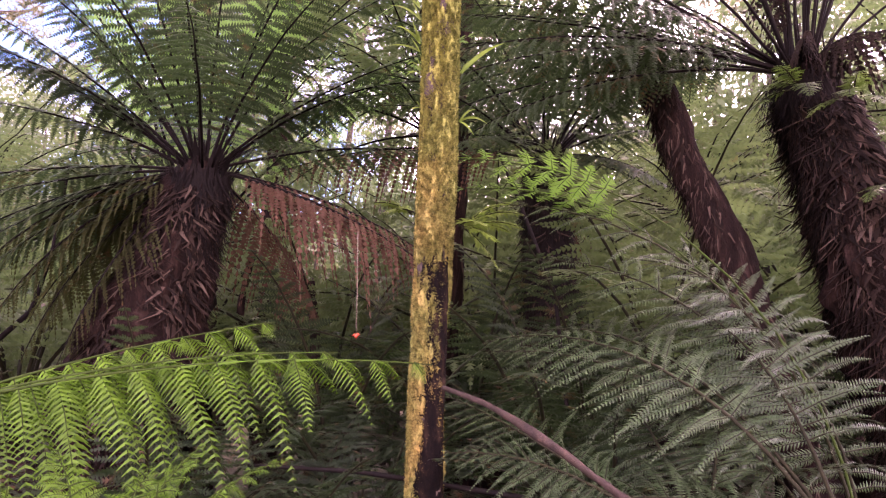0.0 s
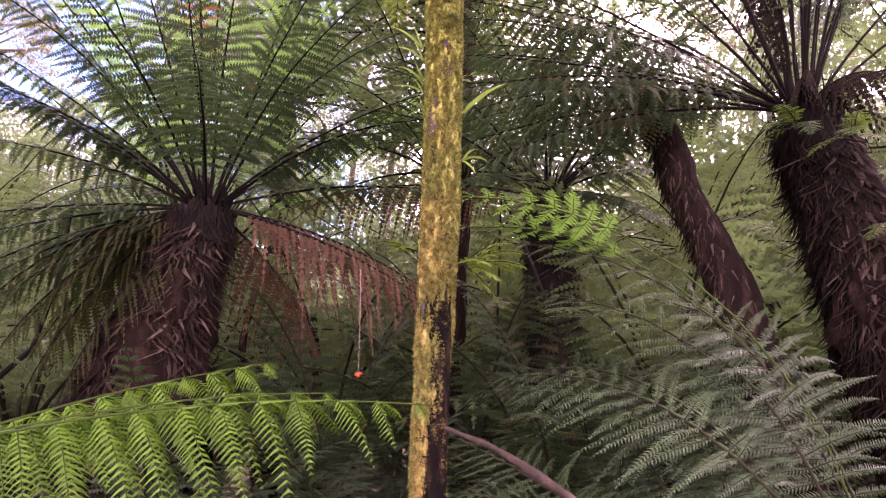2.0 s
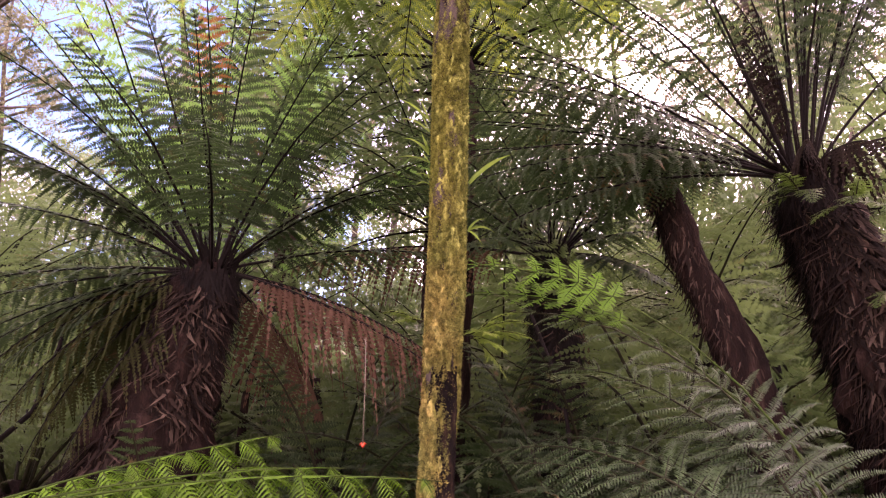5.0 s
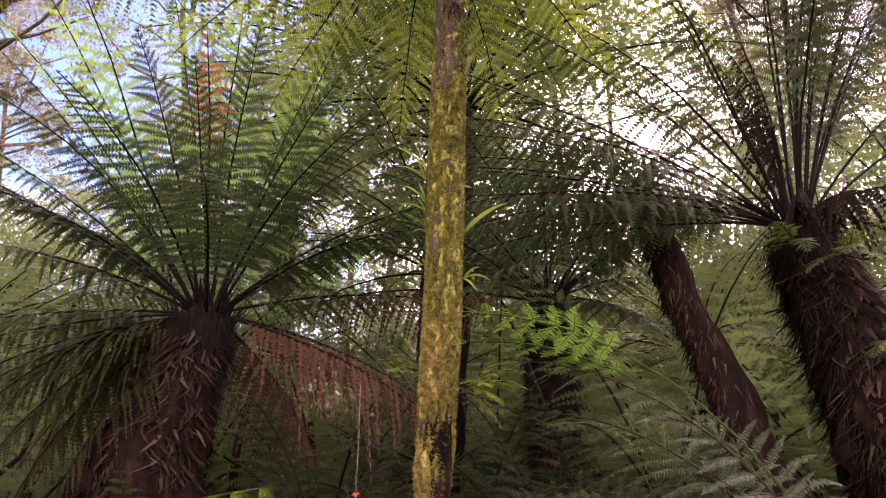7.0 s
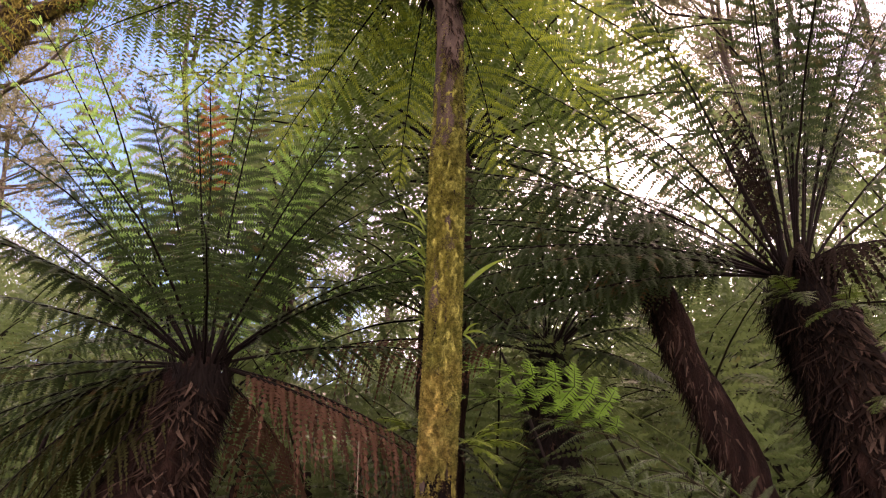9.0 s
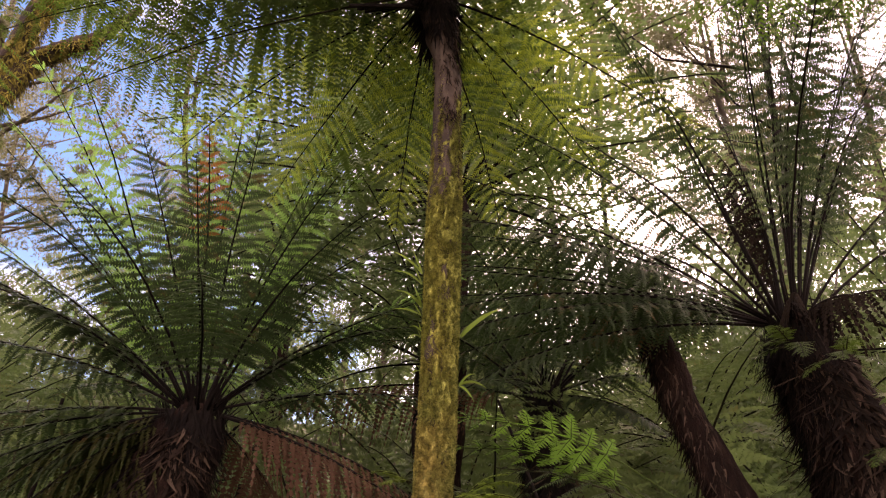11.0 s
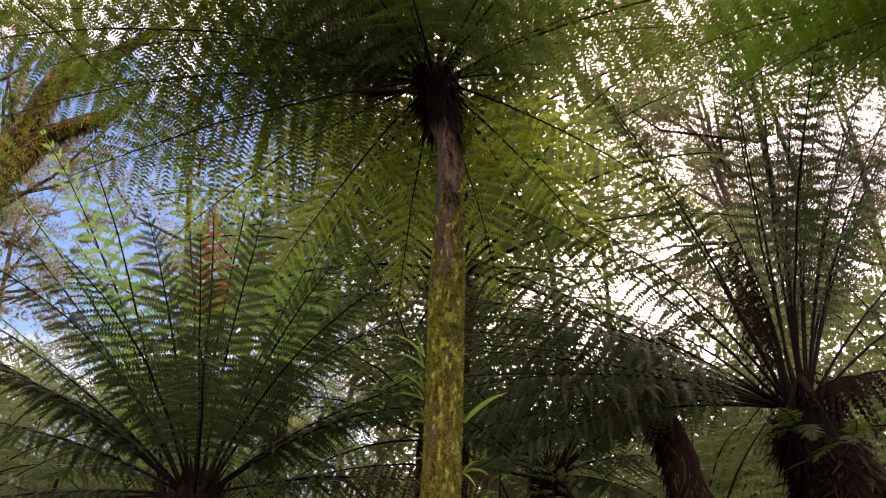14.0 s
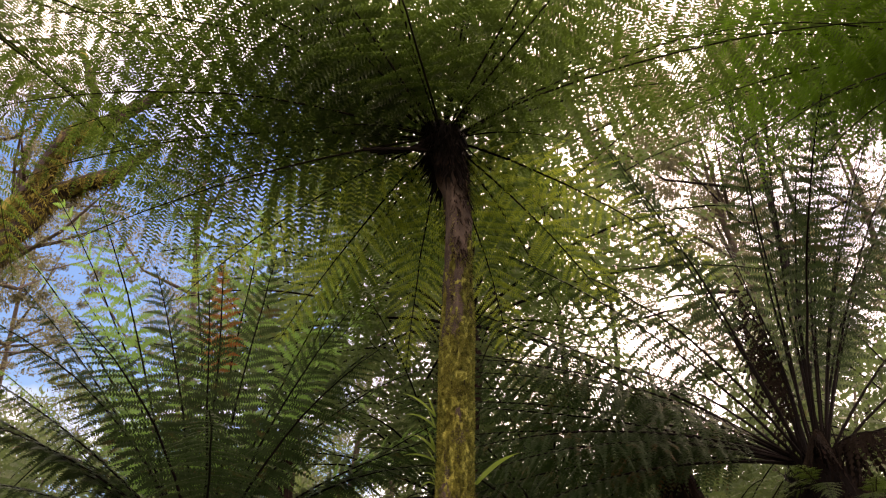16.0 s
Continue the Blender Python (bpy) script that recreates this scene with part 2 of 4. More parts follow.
def frond_meshes(length, e0, e1, pairs, reach, pinnules, sag, bare, leaf, stem, seed, wide=0.15, thick=0.011, costae=False, hang=0.0, fwd=80, torn=0.03, comb=False, twist=0.0, curl=0.0, loose=6.0):
    """A twice-divided fern leaf from the origin along +x in the xz plane: blade and rachis. e0, e1: its rise in degrees at the foot and at the tip.
    reach: the longest pinna; sag: how far the pinnae bend down; hang: how far they fold down along the rachis; twist: how far the blade is turned about it."""
    key = (length, e0, e1, pairs, reach, pinnules, sag, bare, leaf.name, stem.name, seed, wide, costae, hang, torn, comb, twist, fwd, curl, thick, loose)
    if key in FRONDS:
        return FRONDS[key]
    rng = np.random.default_rng(seed)
    n = 40
    s = np.linspace(0, 1, n + 1)
    el = np.radians(e0 + (e1 - e0) * s ** 1.15)
    step = length / n
    px = np.concatenate(([0], np.cumsum(np.cos((el[1:] + el[:-1]) / 2)) * step))
    pz = np.concatenate(([0], np.cumsum(np.sin((el[1:] + el[:-1]) / 2)) * step))
    py = np.cumsum(rng.normal(0, 0.0012, n + 1)) * length
    line = np.stack((px, py, pz), 1)
    verts, faces = [], []
    rv, rf = tube(line[::4] - np.array((0, 0, thick * 0.4)), thick * (1 - 0.86 * s[::4]) + 0.0008, 5)
    down = np.array((0, 0, -1.0))
    last = None
    for i in range(pairs):
        u = (i + 0.5) / pairs
        pos = min(0.9999, bare + (1 - bare) * (0.02 + 0.98 * u ** 1.05) + rng.normal(0, 0.003))
        f = min(1.0, 0.45 + 2.2 * u) * max(0.0, 1 - u ** 2.3) ** 0.85 + 0.03
        k = pos * n
        i0 = int(k)
        P = line[i0] + (line[min(n, i0 + 1)] - line[i0]) * (k - i0)
        e = el[i0]
        T = np.array((math.cos(e), 0, math.sin(e)))
        N = np.array((-math.sin(e), 0, math.cos(e)))
        root = len(verts)
        verts.append(P.tolist())
        for sgn in (-1, 1):
            a = math.radians(fwd - (fwd - 42) * u ** 1.3 + rng.normal(0, 5))
            S = np.array((0, sgn, 0))
            h = math.radians(hang + sgn * twist + rng.normal(0, loose))
            out = S * math.cos(h) - N * math.sin(h)
            D = T * math.cos(a) + out * math.sin(a)
            l = reach * f * (1 + rng.normal(0, 0.07))
            if rng.random() < torn:
                l *= rng.uniform(0.2, 0.6)
            up = N - D * N.dot(D)
            if hang:
                up = up + S * 0.2 * math.sin(h)
            up /= np.linalg.norm(up)
            sg = sag * (1 + rng.normal(0, 0.3))
            m = max(5, int(pinnules * (0.35 + 0.65 * f)))
            v = np.linspace(0.0, 1.0, m + 1)
            costa = P + np.outer(v, D) * l + np.outer(v * v, down) * (l * sg) + np.outer(np.sin(v * 5 + rng.uniform(0, 6)) * v, up) * l * 0.02
            tan = D + np.outer(2 * v, down) * sg
            tan /= np.linalg.norm(tan, axis=1)[:, None]
            side = np.cross(up, tan)
            side /= np.linalg.norm(side, axis=1)[:, None]
            nor = np.cross(tan, side)
            sp = l / m
            o = len(verts)
            verts.extend(costa[1:].tolist())
            ids = [root] + list(range(o, o + m))
            base, bt, bs, bn = (costa[1:] + costa[:-1]) / 2, tan[1:], side[1:], nor[1:]
            vm = v[1:] - 0.5 / m
            pl = wide * reach * (0.55 + 0.45 * f) * np.minimum(1, (1 - vm ** 1.9) + 0.10) * np.minimum(1, 0.5 + 3 * vm)
            for sd in (-1, 1):
                jit = rng.normal(0, 0.14, m)
                q = pl * (1 + rng.normal(0, 0.08, m))
                axis = bt * 0.42 + bs * (sd * 0.90) - bn * (0.12 + jit)[:, None]
                tip = base + axis * q[:, None]
                if curl:
                    w0 = base + axis * (q * 0.5)[:, None] - bn * (0.05 * curl * q)[:, None]
                    tip = tip + bt * (q * 0.12)[:, None] - bn * (0.35 * curl * q)[:, None]
                    o2 = len(verts)
                    verts.extend(np.stack((base - bt * (sp * 0.34), base + bt * (sp * 0.40), w0 + bt * (sp * 0.30), w0 - bt * (sp * 0.20), tip + bt * (sp * 0.12), tip - bt * (sp * 0.05)), 1).reshape(-1, 3).tolist())
                    faces.extend([f6 for x in range(m) for f6 in ((o2 + 6 * x, o2 + 6 * x + 1, o2 + 6 * x + 2, o2 + 6 * x + 3), (o2 + 6 * x + 3, o2 + 6 * x + 2, o2 + 6 * x + 4, o2 + 6 * x + 5))])
                    continue
                if comb:
                    mid = tip + bt * (sp * 0.15)
                    tip = tip - axis * (q * 0.08)[:, None] - bt * (sp * 0.20)
                else:
                    mid = base + axis * (q * 0.58)[:, None] + bt * (sp * 0.40) - bn * (0.06 * q)[:, None]
                o2 = len(verts)
                verts.extend(np.stack((mid, tip), 1).reshape(-1, 3).tolist())
                faces.extend([(ids[x], ids[x + 1], o2 + 2 * x, o2 + 2 * x + 1) for x in range(m)])
            if last is not None and sgn == -1:
                faces.append((last[0], root, last[1]))
            if sgn == -1:
                hold = ids[1]
            if costae:
                o = len(rv)
                cv, cf = tube([costa[0], costa[m // 3], costa[2 * m // 3], costa[-1]], [0.0030, 0.0022, 0.0015, 0.0006], 3, closed=False)
                rv.extend(cv)
                rf.extend([tuple(o + x for x in fc) for fc in cf])
        last = (root, hold)
    FRONDS[key] = (mesh_of("frond", verts, faces, leaf), mesh_of("rachis", rv, rf, stem, True))
    return FRONDS[key]


def add_frond(parent, at, az, meshes, label="", roll=0.0, stem_label=""):
    """Hangs a frond on a thing, pointing to the azimuth az (degrees from +x to +y)."""
    ob = part("frond", meshes[0], parent, label, pose(*at, 0, 0, az) @ pose(0, 0, 0, roll, 0, 0))
    part("rachis", meshes[1], ob, stem_label)
    return ob


def arc_frond(parent, at, az, el, length, bend, seed, leaf, stem, **kw):
    """A frond whose chord rises by el degrees and whose line bends down by 2 * bend on the way."""
    opts = dict(pairs=26, reach=0.30, pinnules=18, sag=0.25, bare=0.12)
    opts.update(kw)
    roll = opts.pop("roll", 0.0)
    label = opts.pop("label", "")
    return add_frond(parent, at, az, frond_meshes(length, el + bend, el - bend, leaf=leaf, stem=stem, seed=seed, **opts), label, roll)


def bark_tube(points, radii, sides, bumps, seed, scale=9.0, rings=60):
    """A rough trunk: a tube along points, pushed in and out by noise stretched along it."""
    pts = np.array(points, float)
    d = np.concatenate(([0], np.cumsum(np.linalg.norm(np.diff(pts, axis=0), axis=1))))
    t = np.linspace(0, d[-1], rings)
    line = np.stack([np.interp(t, d, pts[:, i]) for i in range(3)], 1)
    rad = np.interp(t, d, radii)
    verts, faces = tube(line, rad, sides)
    out = []
    for i, v in enumerate(verts):
        r = i // sides
        c = Vector(line[r])
        w = Vector(v) - c
        q = noise.noise(Vector((v[0] * scale, v[1] * scale, v[2] * scale * 0.35 + seed))) + 0.6 * noise.noise(Vector((v[0] * scale * 3, v[1] * scale * 3, v[2] * scale * 1.2 + seed)))
        out.append(tuple(c + w * (1 + bumps * q)))
    return out, faces


def strips_on(points, radii, count, seed, length=(0.06, 0.2), width=0.006, lift=0.16, rough=0.15, up=False):
    """Loose fibres and old leaf bases that stand off a trunk and hang down (or stand up)."""
    rng = np.random.default_rng(seed)
    pts = np.array(points, float)
    verts, faces = [], []
    d = np.concatenate(([0], np.cumsum(np.linalg.norm(np.diff(pts, axis=0), axis=1))))
    for _ in range(count):
        t = rng.uniform(0, d[-1])
        c = np.array([np.interp(t, d, pts[:, i]) for i in range(3)])
        r = np.interp(t, d, radii)
        a = rng.uniform(0, 2 * math.pi)
        o = np.array((math.cos(a), math.sin(a), 0))
        s = np.array((-math.sin(a), math.cos(a), 0))
        l = rng.uniform(*length)
        w = width * rng.uniform(0.5, 1.4)
        z = np.array((0, 0, 1.0 if up else -1.0))
        lf = lift * rng.uniform(0.2, 1.5)
        sw = s * rng.normal(0, rough) * l + o * abs(rng.normal(0, 0.1)) * l
        p0 = c + o * r * 0.95
        p1 = p0 + (o * lf + z * 0.9) * l * 0.5 + sw * 0.3
        p2 = p0 + (o * lf * 1.2 + z) * l + sw
        n = len(verts)
        verts.extend([p0 - s * w, p0 + s * w, p1 + s * w * 0.8 + o * w * 0.5, p1 - s * w * 0.8, p2 + s * w * 0.25, p2 - s * w * 0.2])
        faces.extend([(n, n + 1, n + 2, n + 3), (n + 3, n + 2, n + 4, n + 5)])
    return verts, faces


# ---- ground ----
def ground_height(x, y):
    """The forest floor: nearly level by the camera, rising to a wooded slope in front."""
    r = math.hypot(x, y)
    h = 0.18 * noise.noise(Vector((x * 0.6, y * 0.6, 3))) + 0.06 * noise.noise(Vector((x * 2.5, y * 2.5, 7)))
    front = max(0.0, y / (r + 0.01))
    climb = max(0.0, min(r, 60) - 12) * 0.30 * min(1.0, front * 1.6)
    return h * (1 if r < 60 else 0) + 0.04 * max(0.0, min(y, 11) - 3) + climb


def ground_mesh():
    verts, faces = [], []
    rads = [0.0] + [0.5 * 1.2 ** i for i in range(48)]
    seg = 64
    for r in rads:
        for j in range(seg):
            a = 2 * math.pi * j / seg
            x, y = r * math.cos(a), r * math.sin(a)
            verts.append((x, y, ground_height(x, y)))
    for i in range(len(rads) - 1):
        for j in range(seg):
            k = (j + 1) % seg
            faces.append((i * seg + j, (i + 1) * seg + j, (i + 1) * seg + k, i * seg + k))
    return verts, faces


LITTER = bark_material("leaf_litter", [(0.3, (0.025, 0.022, 0.012)), (0.55, (0.055, 0.048, 0.022)), (0.75, (0.07, 0.085, 0.03))], 5, (1, 1, 1), 0.9, 0.03)
ground = new("ground", mesh_of("ground", *ground_mesh(), LITTER, True))
tagged(ground, "dark forest floor of damp leaf litter and soil", "ground", kind="structure")


def tree_fern(at, crown, label, r0, r1, fronds, bark=None, group="tree ferns", strips=2600, seed=1, fibre=(0.05, 0.17), way=None, sides=32, rings=80):
    """A tree fern: trunk from at to crown with its fibres; fronds: calls that hang the fronds on it."""
    bark = bark or BARK_FIBRE
    t = thing("tree_fern", at, label, "tree fern", group)
    top = np.array(crown) - np.array(at)
    line = [(0, 0, -0.15), tuple(top * 0.33), tuple(top * 0.66), tuple(top * 0.95), tuple(top + np.array((0, 0, 0.04)))]
    if way:
        line = [(0, 0, -0.15)] + [tuple(np.array(p) - np.array(at)) for p in way] + [tuple(top), tuple(top + np.array((0, 0, 0.04)))]
    rad = [r0 * 1.15, r0, r0 * 0.6 + r1 * 0.4, r1, r1 * 0.3]
    if way:
        rad = list(np.linspace(r0 * 0.72, r0 * 1.05, len(line) - 2)) + [r1, r1 * 0.3]
    part("trunk", mesh_of("trunk", *bark_tube(line, rad, sides, 0.42, seed, rings=rings), bark, True), t)
    if strips:
        part("fibre_coat", mesh_of("fibre_coat", *strips_on(line, rad, strips, seed, length=fibre, width=0.0062, lift=0.07, rough=0.09), FIBRE), t, "shaggy coat of brown dead fibres")
    if strips > 600:
        rim = [tuple(top * 0.93), tuple(top), tuple(top + np.array((0, 0, 0.05)))]
        part("crown_fibre", mesh_of("crown_fibre", *strips_on(rim, [r1 * 1.0, r1 * 0.9, r1 * 0.4], 110, seed + 70, length=(0.05, 0.16), width=0.008, lift=0.4, rough=0.3, up=True), STIPE_DARK), t, "dark tuft of old leaf stalks")
    if strips > 2000:
        # hanging dead stalks, blackened to paint the crown's shade on the trunk top
        skirt = [tuple(top * 0.70), tuple(top * 0.86), tuple(top * 0.99)]
        part("dark_skirt", mesh_of("dark_skirt", *strips_on(skirt, [r1 * 1.2, r1 * 1.1, r1], 4200, seed + 60, length=(0.06, 0.24), width=0.0042, lift=0.15, rough=0.25), STIPE_DARK), t, "dead stalks hanging under the crown, coloured black for its shade")
        part("leaf_debris", mesh_of("leaf_debris", *strips_on(line[:4], [r * 1.05 for r in rad[:4]], strips * 2 // 3, seed + 50, length=(0.03, 0.11), width=0.010, lift=0.6, rough=0.8), FIBRE), t, "curled dead leaves caught in the fibres")
    fronds(t, tuple(top))
    return t


def crown_ring(count, length, el, bend, seed, leaf, stem, variants=4, spread=14, r=0.06, skip=None, face=0, **kw):
    """Fronds all round a crown, by the golden angle, on a few shared meshes."""
    def hang(t, top):
        rng = np.random.default_rng(seed)
        for i in range(count):
            az = (i * 137.5 + seed * 31) % 360 + rng.normal(0, 6)
            if skip and skip[0] < (az + 180) % 360 - 180 < skip[1]:
                continue
            k = i % variants
            lift = el + spread * ((i / count) * 2 - 1)
            lift = round(lift / 9) * 9
            a = radians(az)
            if face:
                kw["twist"] = face * round(math.cos(a) * 1.4)
            arc_frond(t, (top[0] + r * math.cos(a), top[1] + r * math.sin(a), top[2] - 0.03), az, lift, length * (0.9 + 0.05 * k), bend, seed * 10 + k, leaf, stem, **kw)
    return hang


def fitted(rows, leaf, stem, seed, face=0, **kw):
    """Fronds of one crown from rows of azimuth, rise of the chord, length and bend."""
    def hang(t, top):
        for i, (az, el, length, bend) in enumerate(rows):
            a = radians(az)
            if face:
                kw["twist"] = face * math.cos(a)
            arc_frond(t, (top[0] + 0.05 * math.cos(a), top[1] + 0.05 * math.sin(a), top[2] - 0.02), az, el, length, bend, seed + i, leaf, stem, **kw)
    return hang


def several(*calls):
    def hang(t, top):
        for c in calls:
            c(t, top)
    return hang


# ---- the four tree ferns in front ----
LEFT_FRONDS = [
    (-169, 12, 1.5, 14), (-156, 26, 1.5, 8), (-160, 33, 1.5, 10), (-155, 48, 1.75, 8), (-113, 60, 1.5, 8), (-90, 62, 1.35, 8),
    (-61, 69, 1.63, 16), (-33, 55, 1.45, 14), (-1, 44, 1.52, 24), (-14, 23, 1.35, 14), (-14, -2, 1.4, 12), (-169, -8, 1.4, 10), (-168, -14, 1.4, 10), (-176, -40, 1.2, 14),
    (-165, -28, 1.35, 14), (-160, -36, 1.3, 16), (-172, -22, 1.45, 12)]
LEFT_DEAD = [(-9, -27, 1.45, 12), (2, -24, 1.4, 14), (60, -40, 1.2, 20), (120, -45, 1.2, 20)]
RIGHT_FRONDS = [
    (-158, 61, 2.02, 8), (-149, 57, 1.8, 10), (-172, 36, 1.75, 14), (-166, 19, 1.85, 8), (-170, 11, 1.65, 14), (-173, 6, 1.7, 8), (-165, -9, 1.74, 18),
    (-174, -15, 1.65, 18), (-100, 82, 2.3, 14), (-67, 74, 2.1, 10), (-23, 69, 2.1, 8), (-36, 62, 1.9, 10), (-12, 42, 1.5, 14)]
RIGHT_BACK = [(-60, 72, 2.2, 8), (-82, 76, 2.4, 10), (-40, 66, 2.2, 10), (-18, 60, 2.0, 12), (-110, 74, 2.2, 12), (10, 58, 2.0, 14), (45, 64, 2.1, 12), (80, 68, 2.1, 14), (-50, 80, 2.3, 8), (-28, 74, 2.2, 8)]
RIGHT_LOW = [(-171, 14, 1.85, 10), (-160, 8, 1.7, 14), (176, 10, 1.9, 12), (-178, 2, 1.8, 12), (168, 16, 1.9, 14), (-166, -4, 1.7, 16), (172, -6, 1.8, 16), (160, 4, 1.8, 16)]
RIGHT_DEAD = [(160, 80, 1.1, 18), (168, 76, 1.0, 18), (-150, 78, 1.05, 20)]
MID_DEAD = [(172, -2, 1.75, 16), (80, -35, 1.1, 20)]
MID_FRONDS = [(-43, -8, 1.0, 22), (-21, 26, 1.0, 22), (-129, -14, 1.05, 22), (-48, -25, 0.9, 18)]
CENTRE_FRONDS = [(120, -10, 1.5, 14), (94, -4, 1.3, 20), (58, -18, 1.5, 12), (179, 12, 2.2, 14), (178, -20, 1.75, 10), (173, 2, 1.9, 10),
                 (-168, 6, 2.0, 30), (-158, 0, 1.9, 34), (-150, 10, 1.8, 36), (-172, -8, 1.8, 28), (-140, 14, 1.7, 40), (168, -12, 1.6, 24)]
FINE = dict(pairs=30, reach=0.27, pinnules=18, wide=0.085, sag=0.22, hang=10, bare=0.18, thick=0.009, comb=True)
BARE = dict(pairs=24, thick=0.0085, reach=0.23, pinnules=17, wide=0.09, sag=0.35, hang=22, bare=0.34, torn=0.12, comb=True)
PALE = dict(pairs=26, reach=0.36, pinnules=17, wide=0.085, sag=0.25, bare=0.2, comb=True)
DEAD = dict(pairs=32, comb=True, reach=0.30, pinnules=18, wide=0.08, sag=0.9, hang=30, torn=0.2, fwd=64)
SKIRT = dict(pairs=28, comb=True, reach=0.26, pinnules=16, wide=0.09, sag=0.5, hang=20, torn=0.15, bare=0.1)
LEFT_SKIRT = [(-160, -46, 1.3, 20), (-172, -54, 1.3, 18), (-150, -62, 1.2, 12), (-165, -36, 1.35, 24), (175, -48, 1.2, 18), (165, -40, 1.3, 20)]

left = tree_fern((-2.08, 3.95, 0), (-1.292, 3.95, 2.70), "stout tree fern with shaggy brown trunk and wide green crown", 0.36, 0.16,
                 several(fitted(LEFT_FRONDS, LEAF_CROWN, STIPE_DARK, 100, **FINE), fitted(LEFT_DEAD, LEAF_DEAD, STIPE_DARK, 150, **DEAD), fitted(LEFT_SKIRT, LEAF_OLIVE, STIPE_DARK, 160, **SKIRT), fitted([(-84, 64, 1.5, 8)], LEAF_RUST, STIPE_DARK, 168, pairs=13, reach=0.13, pinnules=10, wide=0.16, sag=0.2, bare=0.6, comb=True),
                         fitted([(-167, 52, 2.1, 8)], LEAF_SUNLIT, STIPE_DARK, 170, **PALE), crown_ring(12, 1.5, 26, 22, 5, LEAF_CROWN, STIPE_DARK, spread=16, **FINE)), strips=9000, seed=3)
pale = tree_fern((-1.9, 5.2, 0), (-1.75, 5.2, 2.55), "tree fern behind the stout one, its translucent green fronds coloured pale as if sunlit", 0.15, 0.11,
                 crown_ring(17, 2.8, 54, 16, 23, LEAF_SUNLIT, STIPE_DARK, spread=22, **PALE), strips=600, seed=4)
mid = tree_fern((0.75, 4.9, 0), (0.645, 4.65, 2.98), "smaller tree fern with dark heart behind the others", 0.16, 0.12,
                several(fitted(MID_FRONDS, LEAF_CROWN, STIPE_DARK, 200, **FINE), fitted(MID_DEAD, LEAF_DEAD, STIPE_DARK, 250, **DEAD), crown_ring(20, 1.4, 28, 26, 2, LEAF_CROWN, STIPE_DARK, **FINE)), seed=5)
right = tree_fern((2.78, 3.50, 0), (1.70, 3.42, 3.03), "stout tree fern with reddish shaggy trunk and tall crown", 0.36, 0.155,
                  several(fitted(RIGHT_FRONDS, LEAF_CROWN, STIPE_DARK, 300, **BARE), fitted(RIGHT_DEAD, LEAF_CHAR, STIPE_DARK, 350, pairs=26, reach=0.2, pinnules=12, wide=0.08, sag=1.2, hang=42, bare=0.2, torn=0.6),
                          fitted([(-40, 5, 0.5, 30), (-75, -5, 0.45, 30), (-110, 0, 0.4, 30)], LEAF_CHAR, STIPE_DARK, 360, pairs=18, reach=0.2, pinnules=12, wide=0.1, sag=0.9, hang=50, bare=0.1, torn=0.5),
                          fitted(RIGHT_LOW, LEAF_CROWN, STIPE_DARK, 390, **dict(BARE, bare=0.16, pairs=30, reach=0.30, pinnules=20, hang=36, thick=0.008, curl=0.6)),
                          fitted(RIGHT_BACK, LEAF_CROWN, STIPE_DARK, 380, **dict(BARE, bare=0.2, pairs=28, reach=0.25, hang=34, thick=0.008, curl=0.6)),
                          crown_ring(5, 1.7, 40, 20, 7, LEAF_CROWN, STIPE_DARK, spread=24, **BARE)), strips=11000, seed=7)
CENTRE_AT, CENTRE_TOP = (-0.09, 2.66, 0), (-0.065, 2.68, 4.42)
CENTRE_WAY = [(-0.060, 2.67, 1.18), (-0.037, 2.68, 1.90), (-0.012, 2.68, 2.51), (-0.003, 2.68, 3.17), (0.012, 2.68, 3.68), (0.003, 2.68, 3.85)]
CANOPY = dict(pairs=25, bare=0.06, reach=0.48, pinnules=25, wide=0.072, sag=0.25, comb=True, thick=0.006, curl=1.0, loose=13.0)
# the rear fronds take LEAF_GLOW, so their backlit look is painted
centre = tree_fern(CENTRE_AT, CENTRE_TOP, "slender tree fern with a wet black trunk wrapped in yellow moss", 0.062, 0.062,
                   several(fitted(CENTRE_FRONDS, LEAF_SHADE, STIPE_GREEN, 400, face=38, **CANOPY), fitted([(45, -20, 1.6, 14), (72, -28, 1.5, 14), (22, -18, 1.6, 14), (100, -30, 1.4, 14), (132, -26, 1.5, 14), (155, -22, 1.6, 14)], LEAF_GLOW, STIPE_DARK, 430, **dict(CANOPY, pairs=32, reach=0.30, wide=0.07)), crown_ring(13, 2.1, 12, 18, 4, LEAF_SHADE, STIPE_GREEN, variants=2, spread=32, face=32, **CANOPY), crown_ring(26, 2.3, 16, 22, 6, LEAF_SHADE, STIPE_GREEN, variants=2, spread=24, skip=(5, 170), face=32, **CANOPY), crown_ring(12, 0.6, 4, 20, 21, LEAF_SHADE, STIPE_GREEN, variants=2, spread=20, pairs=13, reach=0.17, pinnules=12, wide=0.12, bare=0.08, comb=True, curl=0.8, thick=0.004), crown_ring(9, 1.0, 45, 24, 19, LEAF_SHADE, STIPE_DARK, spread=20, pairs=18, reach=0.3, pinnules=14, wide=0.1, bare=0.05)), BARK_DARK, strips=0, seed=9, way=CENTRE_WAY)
collar = [(0.065, 0.02, 4.14), (0.045, 0.02, 4.28), (0.03, 0.02, 4.44)]
upper = [tuple(np.array((np.interp(z, [p[2] for p in CENTRE_WAY], [p[0] for p in CENTRE_WAY]), 2.68, z)) - np.array(CENTRE_AT)) for z in (3.1, 3.4, 3.7, 4.0, 4.25)]
